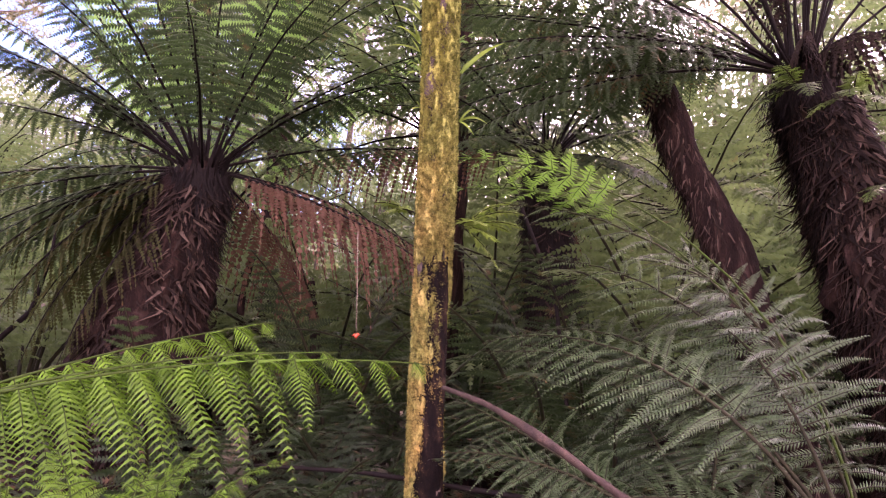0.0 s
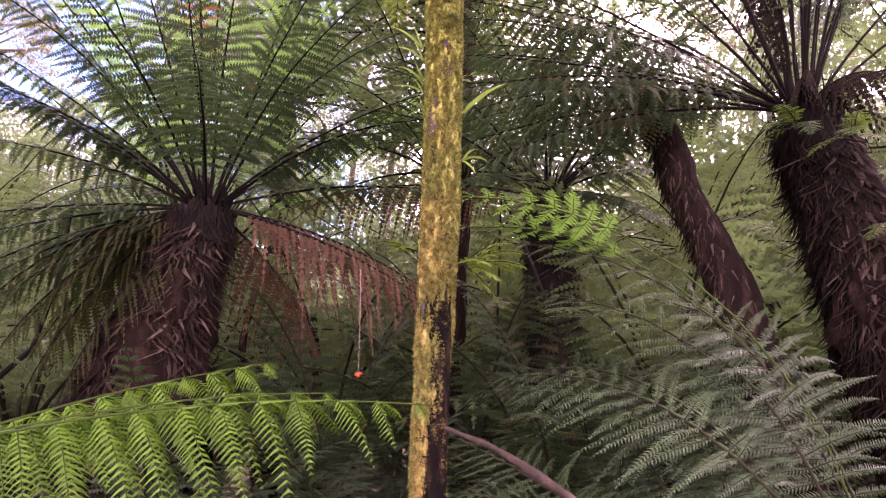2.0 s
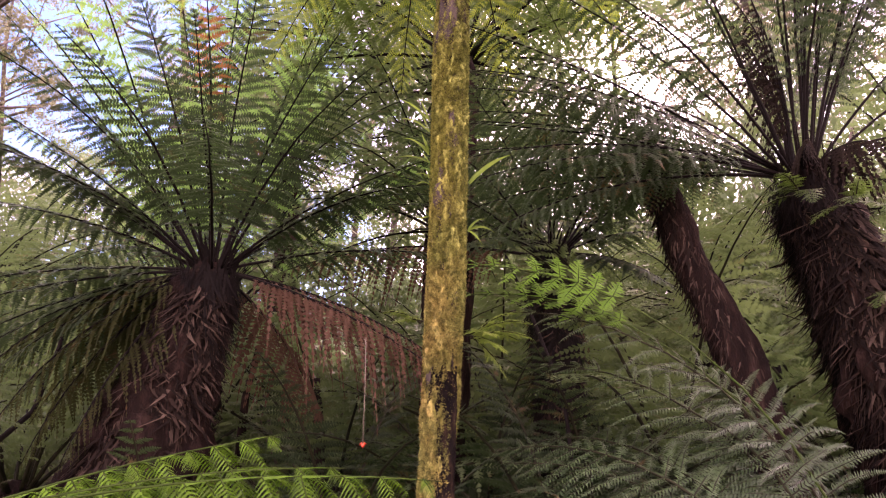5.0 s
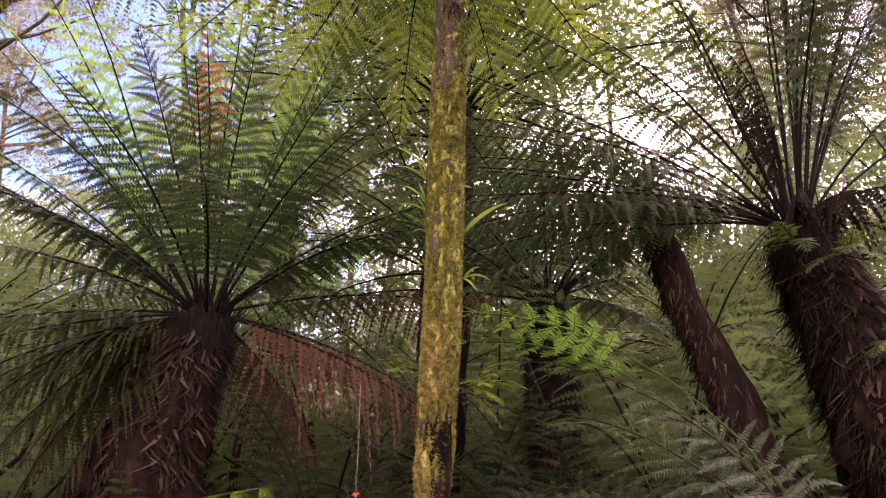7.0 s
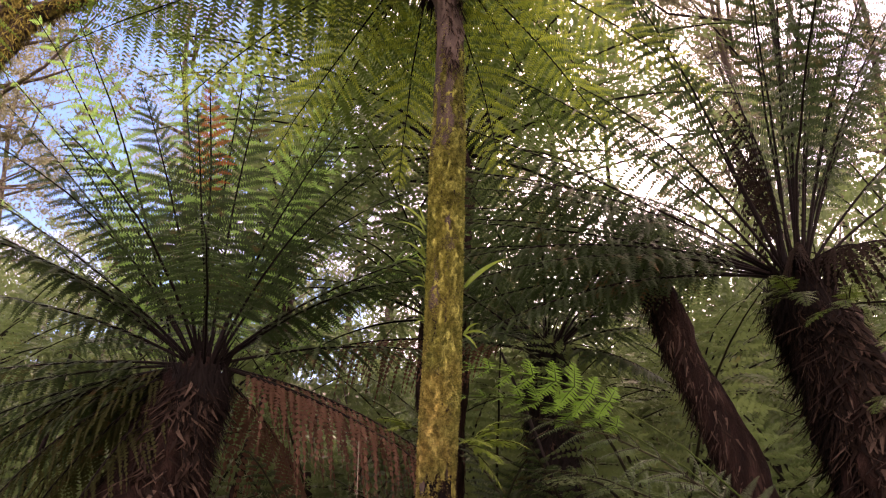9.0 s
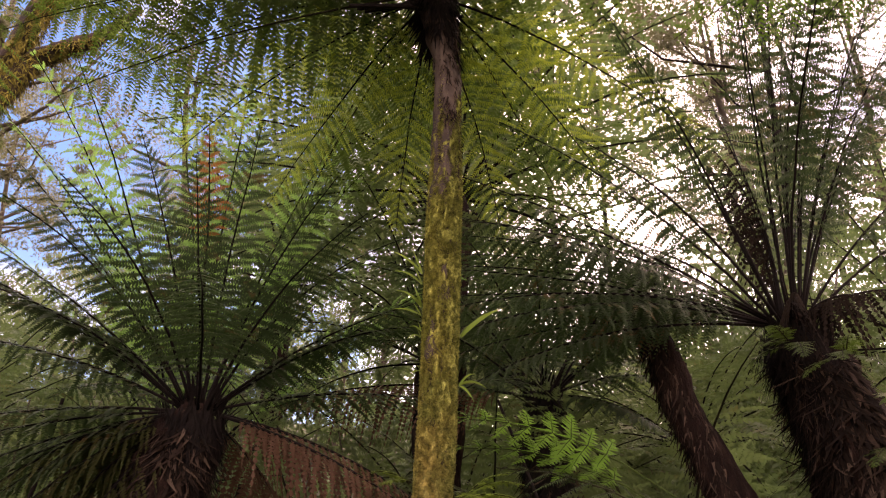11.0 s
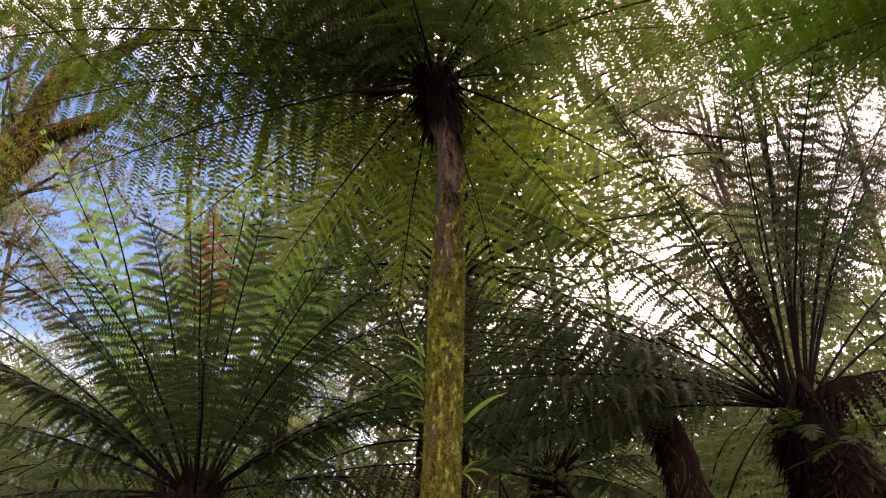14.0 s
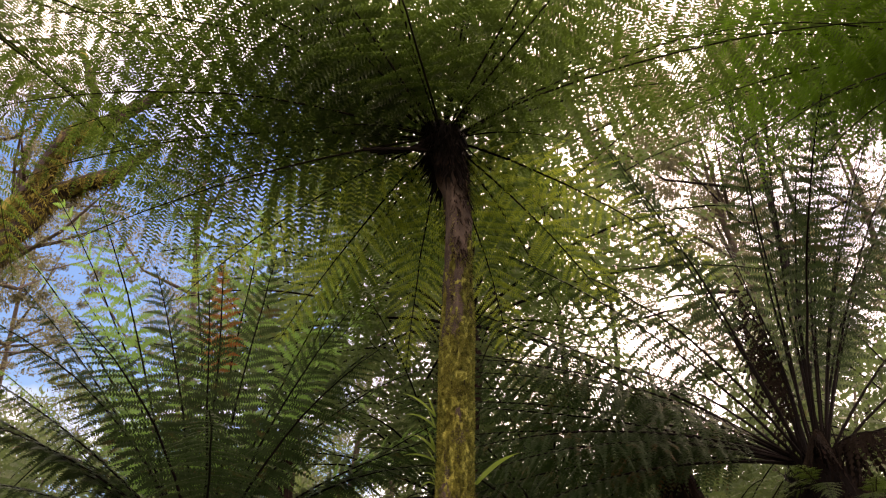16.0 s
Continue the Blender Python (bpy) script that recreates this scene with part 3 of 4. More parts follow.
part("bark_fibre", mesh_of("bark_fibre", *strips_on(upper, [0.057] * 5, 1300, 91, (0.02, 0.07), 0.0035, 0.12, 0.3), FIBRE), centre, "rough brown bark fibres")
part("fibre_coat", mesh_of("fibre_coat", *strips_on(collar, [0.06, 0.07, 0.10], 900, 90, (0.05, 0.16), 0.006, 0.25), STIPE_DARK), centre, "dark ragged collar of old leaf bases")


# ---- moss on the slender trunk ----
def moss_amount(z, a):
    """How mossy the trunk is at height z on the side a (0 faces the camera, positive towards +x)."""
    n = noise.noise(Vector((math.cos(a) * 1.3, math.sin(a) * 1.3, z * 4.5))) + 0.5 * noise.noise(Vector((math.cos(a) * 4, math.sin(a) * 4, z * 13)))
    z += 0.10 * noise.noise(Vector((math.cos(a) * 3, math.sin(a) * 3, 0)))
    if z > 3.3:
        base = 0.55 - 2.2 * (z - 3.3)
    elif z > 2.0:
        base = 1.0 - max(0.0, 2.25 - z) * 3.5 * max(0.0, math.sin(a + 0.5))
    elif z > 1.86:
        base = -0.75 + 0.5 * abs(a - 0.2)
    else:
        base = 0.16 + min(0.0, z - 1.6) * 0.9 - 0.7 * math.sin(a + 0.1)
        n *= 1.5
    return base + n * 0.9


def centre_axis(z):
    line = [CENTRE_AT] + CENTRE_WAY + [CENTRE_TOP]
    zs = [p[2] for p in line]
    return Vector((float(np.interp(z, zs, [p[0] for p in line])), float(np.interp(z, zs, [p[1] for p in line])), z))


def moss_coat():
    rows, cols = 420, 80
    verts, faces, hold = [], [], []
    for i in range(rows + 1):
        z = 0.6 + 3.4 * i / rows
        c = centre_axis(z)
        for j in range(cols):
            a = 2 * math.pi * j / cols - math.pi
            m = moss_amount(z, a)
            w = Vector((math.sin(a), -math.cos(a), 0))
            lump = noise.noise(Vector((w.x * 3, w.y * 3, z * 16))) * 0.016 + noise.noise(Vector((w.x * 7, w.y * 7, z * 55))) * 0.011
            r = 0.055 + min(1, max(-0.6, m)) * 0.009 + (lump if m > 0 else 0)
            verts.append(tuple(c + w * r - Vector(CENTRE_AT)))
            hold.append(m)
    for i in range(rows):
        for j in range(cols):
            k = (j + 1) % cols
            q = (i * cols + j, i * cols + k, (i + 1) * cols + k, (i + 1) * cols + j)
            if max(hold[x] for x in q) > -0.05:
                faces.append(q)
    return verts, faces


def moss_tufts(count=44000):
    rng = np.random.default_rng(11)
    verts, faces = [], []
    while count > 0:
        z, a = rng.uniform(0.7, 4.0), rng.uniform(-1.9, 1.9)
        count -= 1
        m = moss_amount(z, a)
        if m < 0.02 and (m < -0.7 or rng.random() > (0.5 if m > -0.3 else 0.12)):
            continue
        w = Vector((math.sin(a), -math.cos(a), 0))
        s = Vector((math.cos(a), math.sin(a), 0))
        p = centre_axis(z) + w * (0.054 + min(1, m) * 0.009) - Vector(CENTRE_AT)
        for _ in range(3):
            l = rng.uniform(0.006, 0.018)
            d = (w + s * rng.normal(0, 0.6) + Vector((0, 0, rng.normal(-0.25, 0.6)))).normalized()
            q = s * math.cos(rng.uniform(0, 3)) + Vector((0, 0, 0.7))
            q = q.normalized() * 0.0026
            n = len(verts)
            verts.extend([tuple(p - q), tuple(p + q), tuple(p + d * l)])
            faces.append((n, n + 1, n + 2))
    return verts, faces


wet = [tuple(centre_axis(z) - Vector(CENTRE_AT)) for z in (0.0, 0.5, 1.0, 1.5, 1.95, 2.25)]
part("charred_bark", mesh_of("charred_bark", *bark_tube(wet, [0.060, 0.060, 0.059, 0.058, 0.056, 0.044], 40, 0.12, 9, 16.0, rings=120), BARK_WET, True), centre, "black wet bark showing through the moss")
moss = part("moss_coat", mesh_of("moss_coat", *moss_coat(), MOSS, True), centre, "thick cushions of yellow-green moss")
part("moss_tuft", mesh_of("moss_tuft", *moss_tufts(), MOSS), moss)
for k in range(4):
    pts = [(0.05 - 0.03 * k + 0.0, 0.02 - 0.05, 4.26 + 0.03 * k), (-0.12, -0.04 + 0.03 * k, 4.27 + 0.03 * k), (-0.36 + 0.03 * k, -0.06 + 0.05 * k, 4.25 + 0.03 * k)]
    part("stub", mesh_of("stub", *tube(pts, [0.014, 0.012, 0.010], 6), STIPE_DARK, True), centre, "cut black leaf stalk")


# ---- small plants on the trunk ----
def ribbon(points, widths, up=(0, 0, 1)):
    pts = [Vector(p) for p in points]
    verts, faces = [], []
    for i, p in enumerate(pts):
        d = (pts[min(i + 1, len(pts) - 1)] - pts[max(i - 1, 0)]).normalized()
        s = d.cross(Vector(up)).normalized()
        n = s.cross(d)
        w = widths[i]
        verts.extend([tuple(p - s * w + n * w * 0.35), tuple(p), tuple(p + s * w + n * w * 0.35)])
        if i:
            k = 3 * (i - 1)
            faces.extend([(k, k + 1, k + 4, k + 3), (k + 1, k + 2, k + 5, k + 4)])
    return verts, faces


def strap_fern(at, leaves, label):
    """Strap-shaped leaves that stand out of the moss and bend over; rows of side, forward, rise, droop, width."""
    t = thing("strap_fern", at, label, "fern", "small ferns on the mossy trunk")
    for dx, dy, rise, droop, w in leaves:
        pts, ws = [], []
        for i in range(10):
            s = i / 9
            pts.append((dx * s, dy * s, rise * s - droop * s * s))
            ws.append(w * (0.35 + 0.65 * math.sin(math.pi * min(1, s * 0.9 + 0.12))) * (1 - s ** 4) + 0.0004)
        part("leaf", mesh_of("leaf", *ribbon(pts, ws, (0, -0.8, 0.6)), LEAF_LIME, True), t)
    return t


STRAPS = [(2.925, (-0.128, -0.03, 0.150, 0.068, 0.0068)), (2.880, (-0.118, -0.02, 0.120, 0.076, 0.0066)), (2.785, (-0.100, -0.03, 0.135, 0.080, 0.0066)),
          (2.795, (-0.055, -0.04, 0.060, 0.036, 0.0056)), (2.752, (-0.118, -0.03, 0.062, 0.052, 0.0070)), (2.690, (-0.045, -0.03, 0.045, 0.042, 0.0056)),
          (2.665, (-0.050, -0.03, 0.030, 0.048, 0.0054)), (2.536, (-0.036, -0.03, -0.005, 0.018, 0.0050))]
for z, leaf in STRAPS:
    strap_fern((-0.085, 2.63, z), [leaf, (leaf[0] * 0.3, -0.04, abs(leaf[2]) * 0.5 + 0.02, 0.01, 0.004)], "pale green strap-shaped fern leaf arching from the mossy trunk")
strap_fern((0.066, 2.63, 2.668), [(0.165, -0.01, 0.185, 0.070, 0.0115), (0.03, -0.03, 0.05, 0.01, 0.005)], "single long strap fern leaf growing out of the moss")
strap_fern((0.060, 2.63, 2.482), [(0.10, -0.02, 0.060, 0.075, 0.0075), (0.06, -0.03, 0.09, 0.055, 0.006), (0.05, -0.03, -0.02, 0.04, 0.005)], "few short pale strap leaves hanging from the moss")


def small_fern(at, rows, label, leaf, seed, **kw):
    t = thing("small_fern", at, label, "fern", "small ferns on the mossy trunk")
    fitted(rows, leaf, STIPE_GREEN, seed, **dict(dict(pairs=12, reach=0.05, pinnules=7, wide=0.2, sag=0.2, bare=0.1, thick=0.003), **kw))(t, (0, 0, 0))
    return t


small_fern((-0.06, 2.58, 2.15), [(190, 12, 0.14, 25), (215, -10, 0.12, 25), (170, 25, 0.10, 20)], "small fresh green fern sprouting from the moss", LEAF_LIME, 500, reach=0.06)
small_fern((0.02, 2.58, 2.10), [(-10, -6, 0.22, 25), (10, 12, 0.24, 30), (-30, -28, 0.16, 20), (0, 26, 0.2, 25), (-15, -52, 0.2, 14), (25, 0, 0.2, 25), (-50, -10, 0.14, 25)], "small yellow-green fern drooping from the mossy trunk", LEAF_LIME, 510, pairs=15, reach=0.065)


for at, az in (((1.78, 3.14, 2.78), -120), ((1.92, 3.15, 2.62), -70), ((1.93, 3.16, 2.40), -100), ((1.60, 3.2, 2.86), -150)):
    small_fern(at, [(az, -20, 0.26, 28), (az + 40, -35, 0.22, 25), (az - 45, -30, 0.22, 25), (az + 10, 10, 0.2, 30)], "small dark green fern rooted in the shaggy trunk", LEAF_SHADE, 530, reach=0.07, pinnules=9)


# ---- ferns close to the camera ----
def ground_fern(at, crown, rows, label, leaf, stem, seed, **kw):
    t = thing("ground_fern", at, label, "fern", "ferns of the undergrowth")
    top = np.array(crown) - np.array(at)
    line = [(0, 0, -0.1), tuple(top * 0.5), tuple(top)]
    part("stump", mesh_of("stump", *bark_tube(line, [0.12, 0.1, 0.07], 16, 0.3, seed, rings=20), BARK_FIBRE, True), t)
    fitted(rows, leaf, stem, seed, **kw)(t, tuple(top))
    return t


BIG = dict(pairs=21, twist=26, reach=0.37, pinnules=30, wide=0.066, sag=0.26, costae=True, thick=0.007, bare=0.2, comb=True, curl=0.8)
ground_fern((1.25, 2.25, 0), (1.15, 2.2, 1.12), [(126, 20, 1.72, 38), (142, 24, 1.45, 36), (104, 36, 1.3, 38), (165, 0, 0.9, 26), (-20, 40, 1.2, 30)],
            "large fern with long arching bluish green fronds", LEAF_BLUE, STIPE_GREEN, 600, **BIG)
tall = ground_fern((1.45, 2.65, 0), (1.41, 2.6, 0.8), [(168, 47.5, 2.1, 46), (148, 43, 2.0, 45), (128, 52, 1.8, 46), (172, 34, 1.6, 38)],
                   "tall fern with an arching frond of bluish green leaflets", LEAF_BLUE, STIPE_GREEN, 610, **dict(BIG, reach=0.40))
for az, el, L, near in ((168, 45.5, 2.46, 50), (163, 44.5, 2.36, 40)):
    arc_frond(tall, (-0.06, -0.02, 0.78), az, el, L, 46, 617 + az, LEAF_YOUNG, STIPE_MOSS, pairs=9, reach=0.145, pinnules=12, wide=0.33, sag=0.1, bare=0.70, costae=True, thick=0.006, twist=near, comb=True, torn=0.0, label="young frond tip of fresh green leaflets")
ground_fern((0.85, 2.3, 0), (0.76, 2.3, 1.07), [(140, 25, 1.08, 10), (100, 35, 0.9, 25), (170, 20, 0.8, 25), (60, 40, 0.9, 30)],
            "fern with a broken brown frond stalk", LEAF_BLUE, STIPE_GREEN, 615, **dict(BIG, reach=0.26))
ground_fern((-1.75, 2.2, 0), (-1.64, 2.2, 1.47), [(4, 5, 1.58, 10), (14, 15, 1.12, 6), (9, 8, 1.3, 9), (-120, 45, 1.1, 25)],
            "fern with broad fresh green sunlit fronds", LEAF_BRIGHT, STIPE_MOSS, 620, pairs=12, fwd=74, reach=0.31, pinnules=23, wide=0.20, sag=0.55, hang=30, twist=-34, costae=True, thick=0.005, bare=0.12, comb=True, curl=1.2)
ground_fern((-0.9, 2.0, 0), (-0.88, 2.0, 0.98), [(174, 48, 0.5, 24), (140, 62, 0.48, 28), (45, 58, 0.5, 26), (18, 40, 0.6, 26), (80, 60, 0.42, 25), (-40, 40, 0.5, 25), (-150, 45, 0.5, 25)],
            "low fern with bright green fronds", LEAF_BRIGHT, STIPE_MOSS, 640, pairs=14, reach=0.14, pinnules=18, wide=0.17, sag=0.3, costae=True, thick=0.005, comb=True, curl=1.0)

# overhanging fern beside the camera, its crown out of view
tree_fern((2.9, 2.2, 0), (2.5, 2.3, 4.6), "tall tree fern whose fresh fronds hang overhead", 0.14, 0.09,
          several(fitted([(176, -12, 1.5, 18), (174, -22, 1.35, 14), (177, 8, 1.4, 12), (173, -35, 1.1, 18), (160, -14, 1.5, 20), (190, -8, 1.5, 20), (184, -28, 1.3, 16)], LEAF_BRIGHT, STIPE_GREEN, 700, face=38, pairs=20, reach=0.34, pinnules=20, wide=0.12, comb=True, curl=0.3, thick=0.006),
                  crown_ring(22, 1.9, 20, 22, 8, LEAF_SHADE, STIPE_GREEN, variants=2, **CANOPY)), strips=800, seed=13)


tree_fern((-3.0, 2.0, 0), (-2.6, 2.0, 4.9), "tall tree fern whose wide crown spreads overhead", 0.14, 0.09,
          crown_ring(32, 2.4, 8, 20, 16, LEAF_SHADE, STIPE_GREEN, variants=3, spread=26, skip=(-120, 30), **CANOPY), strips=800, seed=15)


ROOT = bark_material("root_pale", [(0.3, (0.12, 0.10, 0.075)), (0.7, (0.28, 0.23, 0.17))], 20, (1, 1, 1), 0.8, 0.002)


# ---- leaning trunk, twigs, red tag ----
def bare_trunk(name, points, radii, mat, label, category, strips=0, seed=1, bumps=0.2):
    base = np.array(points[0])
    t = thing(name, tuple(base), label, category)
    line = [tuple(np.array(p) - base) for p in points]
    part("trunk", mesh_of("trunk", *bark_tube(line, radii, 20, bumps, seed, rings=60), mat, True), t)
    if strips:
        part("fibre_coat", mesh_of("fibre_coat", *strips_on(line, radii, strips, seed, (0.03, 0.10), 0.006, 0.2, 0.3), FIBRE), t)
    return t


bare_trunk("leaning_trunk", [(1.95, 3.5, -0.1), (1.37, 3.6, 2.19), (1.19, 3.65, 2.68), (1.06, 3.7, 3.2), (1.03, 3.72, 3.38)], [0.12, 0.10, 0.088, 0.072, 0.045], BARK_FIBRE, "leaning dead fern trunk with red-brown bark", "tree trunk", 5200, 21, 0.28)
bare_trunk("fallen_branch", [(-0.75, 2.95, 1.245), (-0.3, 2.86, 1.23), (0.26, 2.7, 1.165), (0.7, 2.6, 1.08), (1.0, 2.5, 0.0)], [0.006, 0.009, 0.010, 0.011, 0.012], STIPE_DARK, "thin dark fallen branch caught in the ferns", "branch", 0, 22, 0.1)

STALK = bark_material("stalk_dead_brown", [(0.3, (0.014, 0.009, 0.006)), (0.55, (0.045, 0.027, 0.019)), (0.75, (0.12, 0.072, 0.050))], 34, (1, 1, 0.6), 0.85, 0.01, over=(0.05, 0.06, 0.015), over_at=0.56)
bare_trunk("fallen_stalk", [(0.0, 2.5, 1.535), (0.134, 2.42, 1.485), (0.231, 2.34, 1.428), (0.351, 2.25, 1.346), (0.60, 2.16, 1.16), (0.95, 2.1, 0.0)], [0.008, 0.011, 0.012, 0.013, 0.014, 0.016], STALK, "broken reddish-brown dead frond stalk leaning in the ferns", "branch", 0, 24, 0.45)

for pts, r, label in (([(-2.0, 6.0, -0.1), (-1.62, 6.0, 1.7), (-1.6, 6.0, 2.2), (-1.55, 6.1, 2.6)], 0.04, "thin dark trunk of a young tree"),
                      ([(-0.9, 5.6, -0.1), (-0.92, 5.6, 1.2), (-0.94, 5.6, 1.9), (-1.0, 5.7, 2.3)], 0.05, "slim reddish trunk of a young tree"),
                      ([(2.1, 5.0, -0.1), (2.15, 5.0, 1.4), (2.17, 5.0, 2.0), (2.2, 5.1, 2.4)], 0.03, "thin black trunk between the ferns"),
                      ([(0.75, 3.95, -0.1), (0.58, 3.9, 2.0), (0.41, 3.9, 2.47), (0.3, 3.9, 2.75)], 0.012, "bare black stem leaning in the undergrowth"),
                      ([(-3.2, 4.6, 0), (-2.84, 4.6, 1.66), (-2.5, 4.6, 1.98), (-2.4, 4.6, 2.37), (-2.35, 4.6, 2.9)], 0.02, "crooked dark sapling stem")):
    bare_trunk("sapling", pts, [r * (1 - 0.5 * k / len(pts)) for k in range(len(pts))], BARK_FIBRE if r > 0.035 else STIPE_DARK, label, "sapling", 0, 23, 0.12)
for k in range(3):
    dx = 0.06 * k
    root = [(0.66 - dx, -0.19, 2.05 - dx), (0.64 - dx, -0.23, 1.85 - dx), (0.56 - dx * 1.3, -0.28, 1.65 - dx), (0.50 - dx * 0.6, -0.315, 1.5 - dx), (0.43 - dx, -0.345, 1.3 - dx)]
    part("root", mesh_of("root", *tube(root, [0.004, 0.006, 0.006, 0.005, 0.004], 6), ROOT, True), left, "pale thin aerial root")


def red_tag(at, length):
    t = thing("hanging_tag", at, "small red tag hanging on a thin brown string", "tag")
    part("string", mesh_of("string", *tube([(0, 0, 0), (0.002, 0, length / 2), (0, 0, length)], [0.0018] * 3, 5), ROOT, True), t)
    verts, faces = tube([(-0.014, 0, 0.0), (-0.006, 0, 0.007), (0.0, -0.002, -0.005), (0.008, 0, 0.008), (0.016, 0, 0.004)], [0.002, 0.006, 0.009, 0.006, 0.002], 7)
    part("ribbon", mesh_of("ribbon", verts, faces, RED, True), t, "red plastic ribbon")


RED = bark_material("red_plastic", [(0.3, (0.5, 0.05, 0.02)), (0.7, (0.65, 0.09, 0.04))], 30, (1, 1, 1), 0.4, 0.001)
red_tag((-0.343, 3.0, 1.731), 0.42)

MOSS_GOLD = island_bark("moss_golden", [(0.0, (0.06, 0.05, 0.012)), (0.5, (0.17, 0.14, 0.03)), (0.8, (0.30, 0.25, 0.05)), (1.0, (0.42, 0.36, 0.09))])

# ---- mossy tree at the left ----
mossy = thing("mossy_tree", (-4.6, 4.5, 0), "old leaning tree with mossy twisted limbs in sunlight", "tree")


def limb(parent, points, radii, mat, seed, name="limb", bumps=0.2):
    return part(name, mesh_of(name, *bark_tube(points, radii, 14, bumps, seed, rings=50), mat, True), parent)


BARK_MOSSY = bark_material("bark_moss_patches", [(0.3, (0.015, 0.011, 0.008)), (0.7, (0.07, 0.045, 0.03))], 8, (1, 1, 0.4), 0.85, 0.02, over=(0.24, 0.20, 0.04), over_at=0.56)
limb(mossy, [(0, 0, -0.2), (0.3, 0.05, 2.4), (0.45, 0.3, 4.6), (0.78, 0.5, 5.48), (0.98, 0.5, 5.88), (1.10, 0.5, 6.55), (1.40, 0.55, 6.74), (1.85, 0.7, 7.4)], [0.2, 0.17, 0.14, 0.12, 0.10, 0.08, 0.07, 0.04], BARK_MOSSY, 31, "trunk")
limb(mossy, [(0.6, 0.2, 4.7), (0.9, 0.45, 5.23), (1.18, 0.5, 5.86), (1.42, 0.5, 5.98), (1.62, 0.55, 6.12), (1.9, 0.6, 6.5)], [0.11, 0.10, 0.085, 0.075, 0.06, 0.03], BARK_MOSSY, 32)
limb(mossy, [(1.2, 0.55, 6.65), (1.1, 0.7, 7.2), (0.7, 0.8, 8.0)], [0.06, 0.05, 0.03], BARK_MOSSY, 33)


for moss_line, moss_r, seed in (([(0.7, 0.3, 4.9), (0.9, 0.45, 5.23), (1.18, 0.5, 5.86), (1.42, 0.5, 5.98), (1.62, 0.55, 6.12)], [0.11, 0.10, 0.085, 0.075, 0.06], 34), ([(0.86, 0.46, 5.40), (1.04, 0.46, 5.84), (1.18, 0.46, 6.40), (1.40, 0.5, 6.70)], [0.10, 0.08, 0.07, 0.06], 35)):
    part("hanging_moss", mesh_of("hanging_moss", *strips_on(moss_line, moss_r, 2600, seed, (0.02, 0.10), 0.006, 0.35, 0.6), MOSS_GOLD), mossy, "shaggy golden moss")


# ---- forest behind ----
def leaf_cloud(centres, n, size, seed, flat=0.6):
    """Many small bent leaves scattered in uneven clumps."""
    rng = np.random.default_rng(seed)
    c = np.array(centres, float)
    pick = rng.integers(0, len(c), n)
    d = rng.normal(0, 1, (n, 3))
    d /= np.linalg.norm(d, axis=1)[:, None]
    p = c[pick, :3] + d * (c[pick, 3] * rng.uniform(0.2, 1.0, n) ** 0.5)[:, None] * np.array((1, 1, flat))
    a = rng.normal(0, 1, (n, 3))
    a[:, 2] -= 0.5
    a /= np.linalg.norm(a, axis=1)[:, None]
    b = np.cross(a, rng.normal(0, 1, (n, 3)))
    b /= np.linalg.norm(b, axis=1)[:, None]
    l = (size * rng.uniform(0.6, 1.4, n))[:, None]
    quad = np.stack((p, p + a * l * 0.5 + b * l * 0.2, p + a * l, p + a * l * 0.45 - b * l * 0.2), 1).reshape(-1, 3)
    return quad.tolist(), [(4 * i, 4 * i + 1, 4 * i + 2, 4 * i + 3) for i in range(n)]


def gum_tree(at, height, seed, label, leaves=16000, leaf=None, size=0.055, bark=None, low=0.45, girth=1.0):
    rng = np.random.default_rng(seed)
    t = thing("gum_tree", at, label, "tree", "trees of the forest behind")
    lean = rng.normal(0, 0.05, 2) * height
    line = [(0, 0, -0.3), (lean[0] * 0.3, lean[1] * 0.3, height * 0.4), (lean[0], lean[1], height * 0.8), (lean[0] * 1.2, lean[1], height)]
    limb(t, line, [height * 0.009 * girth, height * 0.007 * girth, height * 0.005 * girth, height * 0.002], bark or BARK_GREY, seed, "trunk", 0.12)
    clumps = []
    for i in range(13):
        h = height * rng.uniform(low, 0.97)
        a = i * 2.4 + rng.normal(0, 0.3)
        L = height * rng.uniform(0.12, 0.26) * (1.25 - h / height * 0.6)
        x0, y0 = lean[0] * h / height, lean[1] * h / height
        end = (x0 + L * math.cos(a), y0 + L * math.sin(a), h + L * rng.uniform(0.25, 0.9))
        m = (x0 + L * 0.5 * math.cos(a), y0 + L * 0.5 * math.sin(a), h + L * 0.2)
        part("limb", mesh_of("limb", *tube([(x0, y0, h), m, end], [height * 0.004 * girth, height * 0.0025 * girth, height * 0.001 * girth], 6), bark or BARK_GREY, True), t)
        for j in range(9):
            clumps.append((end[0] + rng.normal(0, L * 0.4), end[1] + rng.normal(0, L * 0.4), end[2] + rng.normal(0, L * 0.3), L * rng.uniform(0.1, 0.28)))
    part("crown", mesh_of("crown", *leaf_cloud(clumps, leaves, size, seed), leaf or LEAF_GUM), t)
    return t


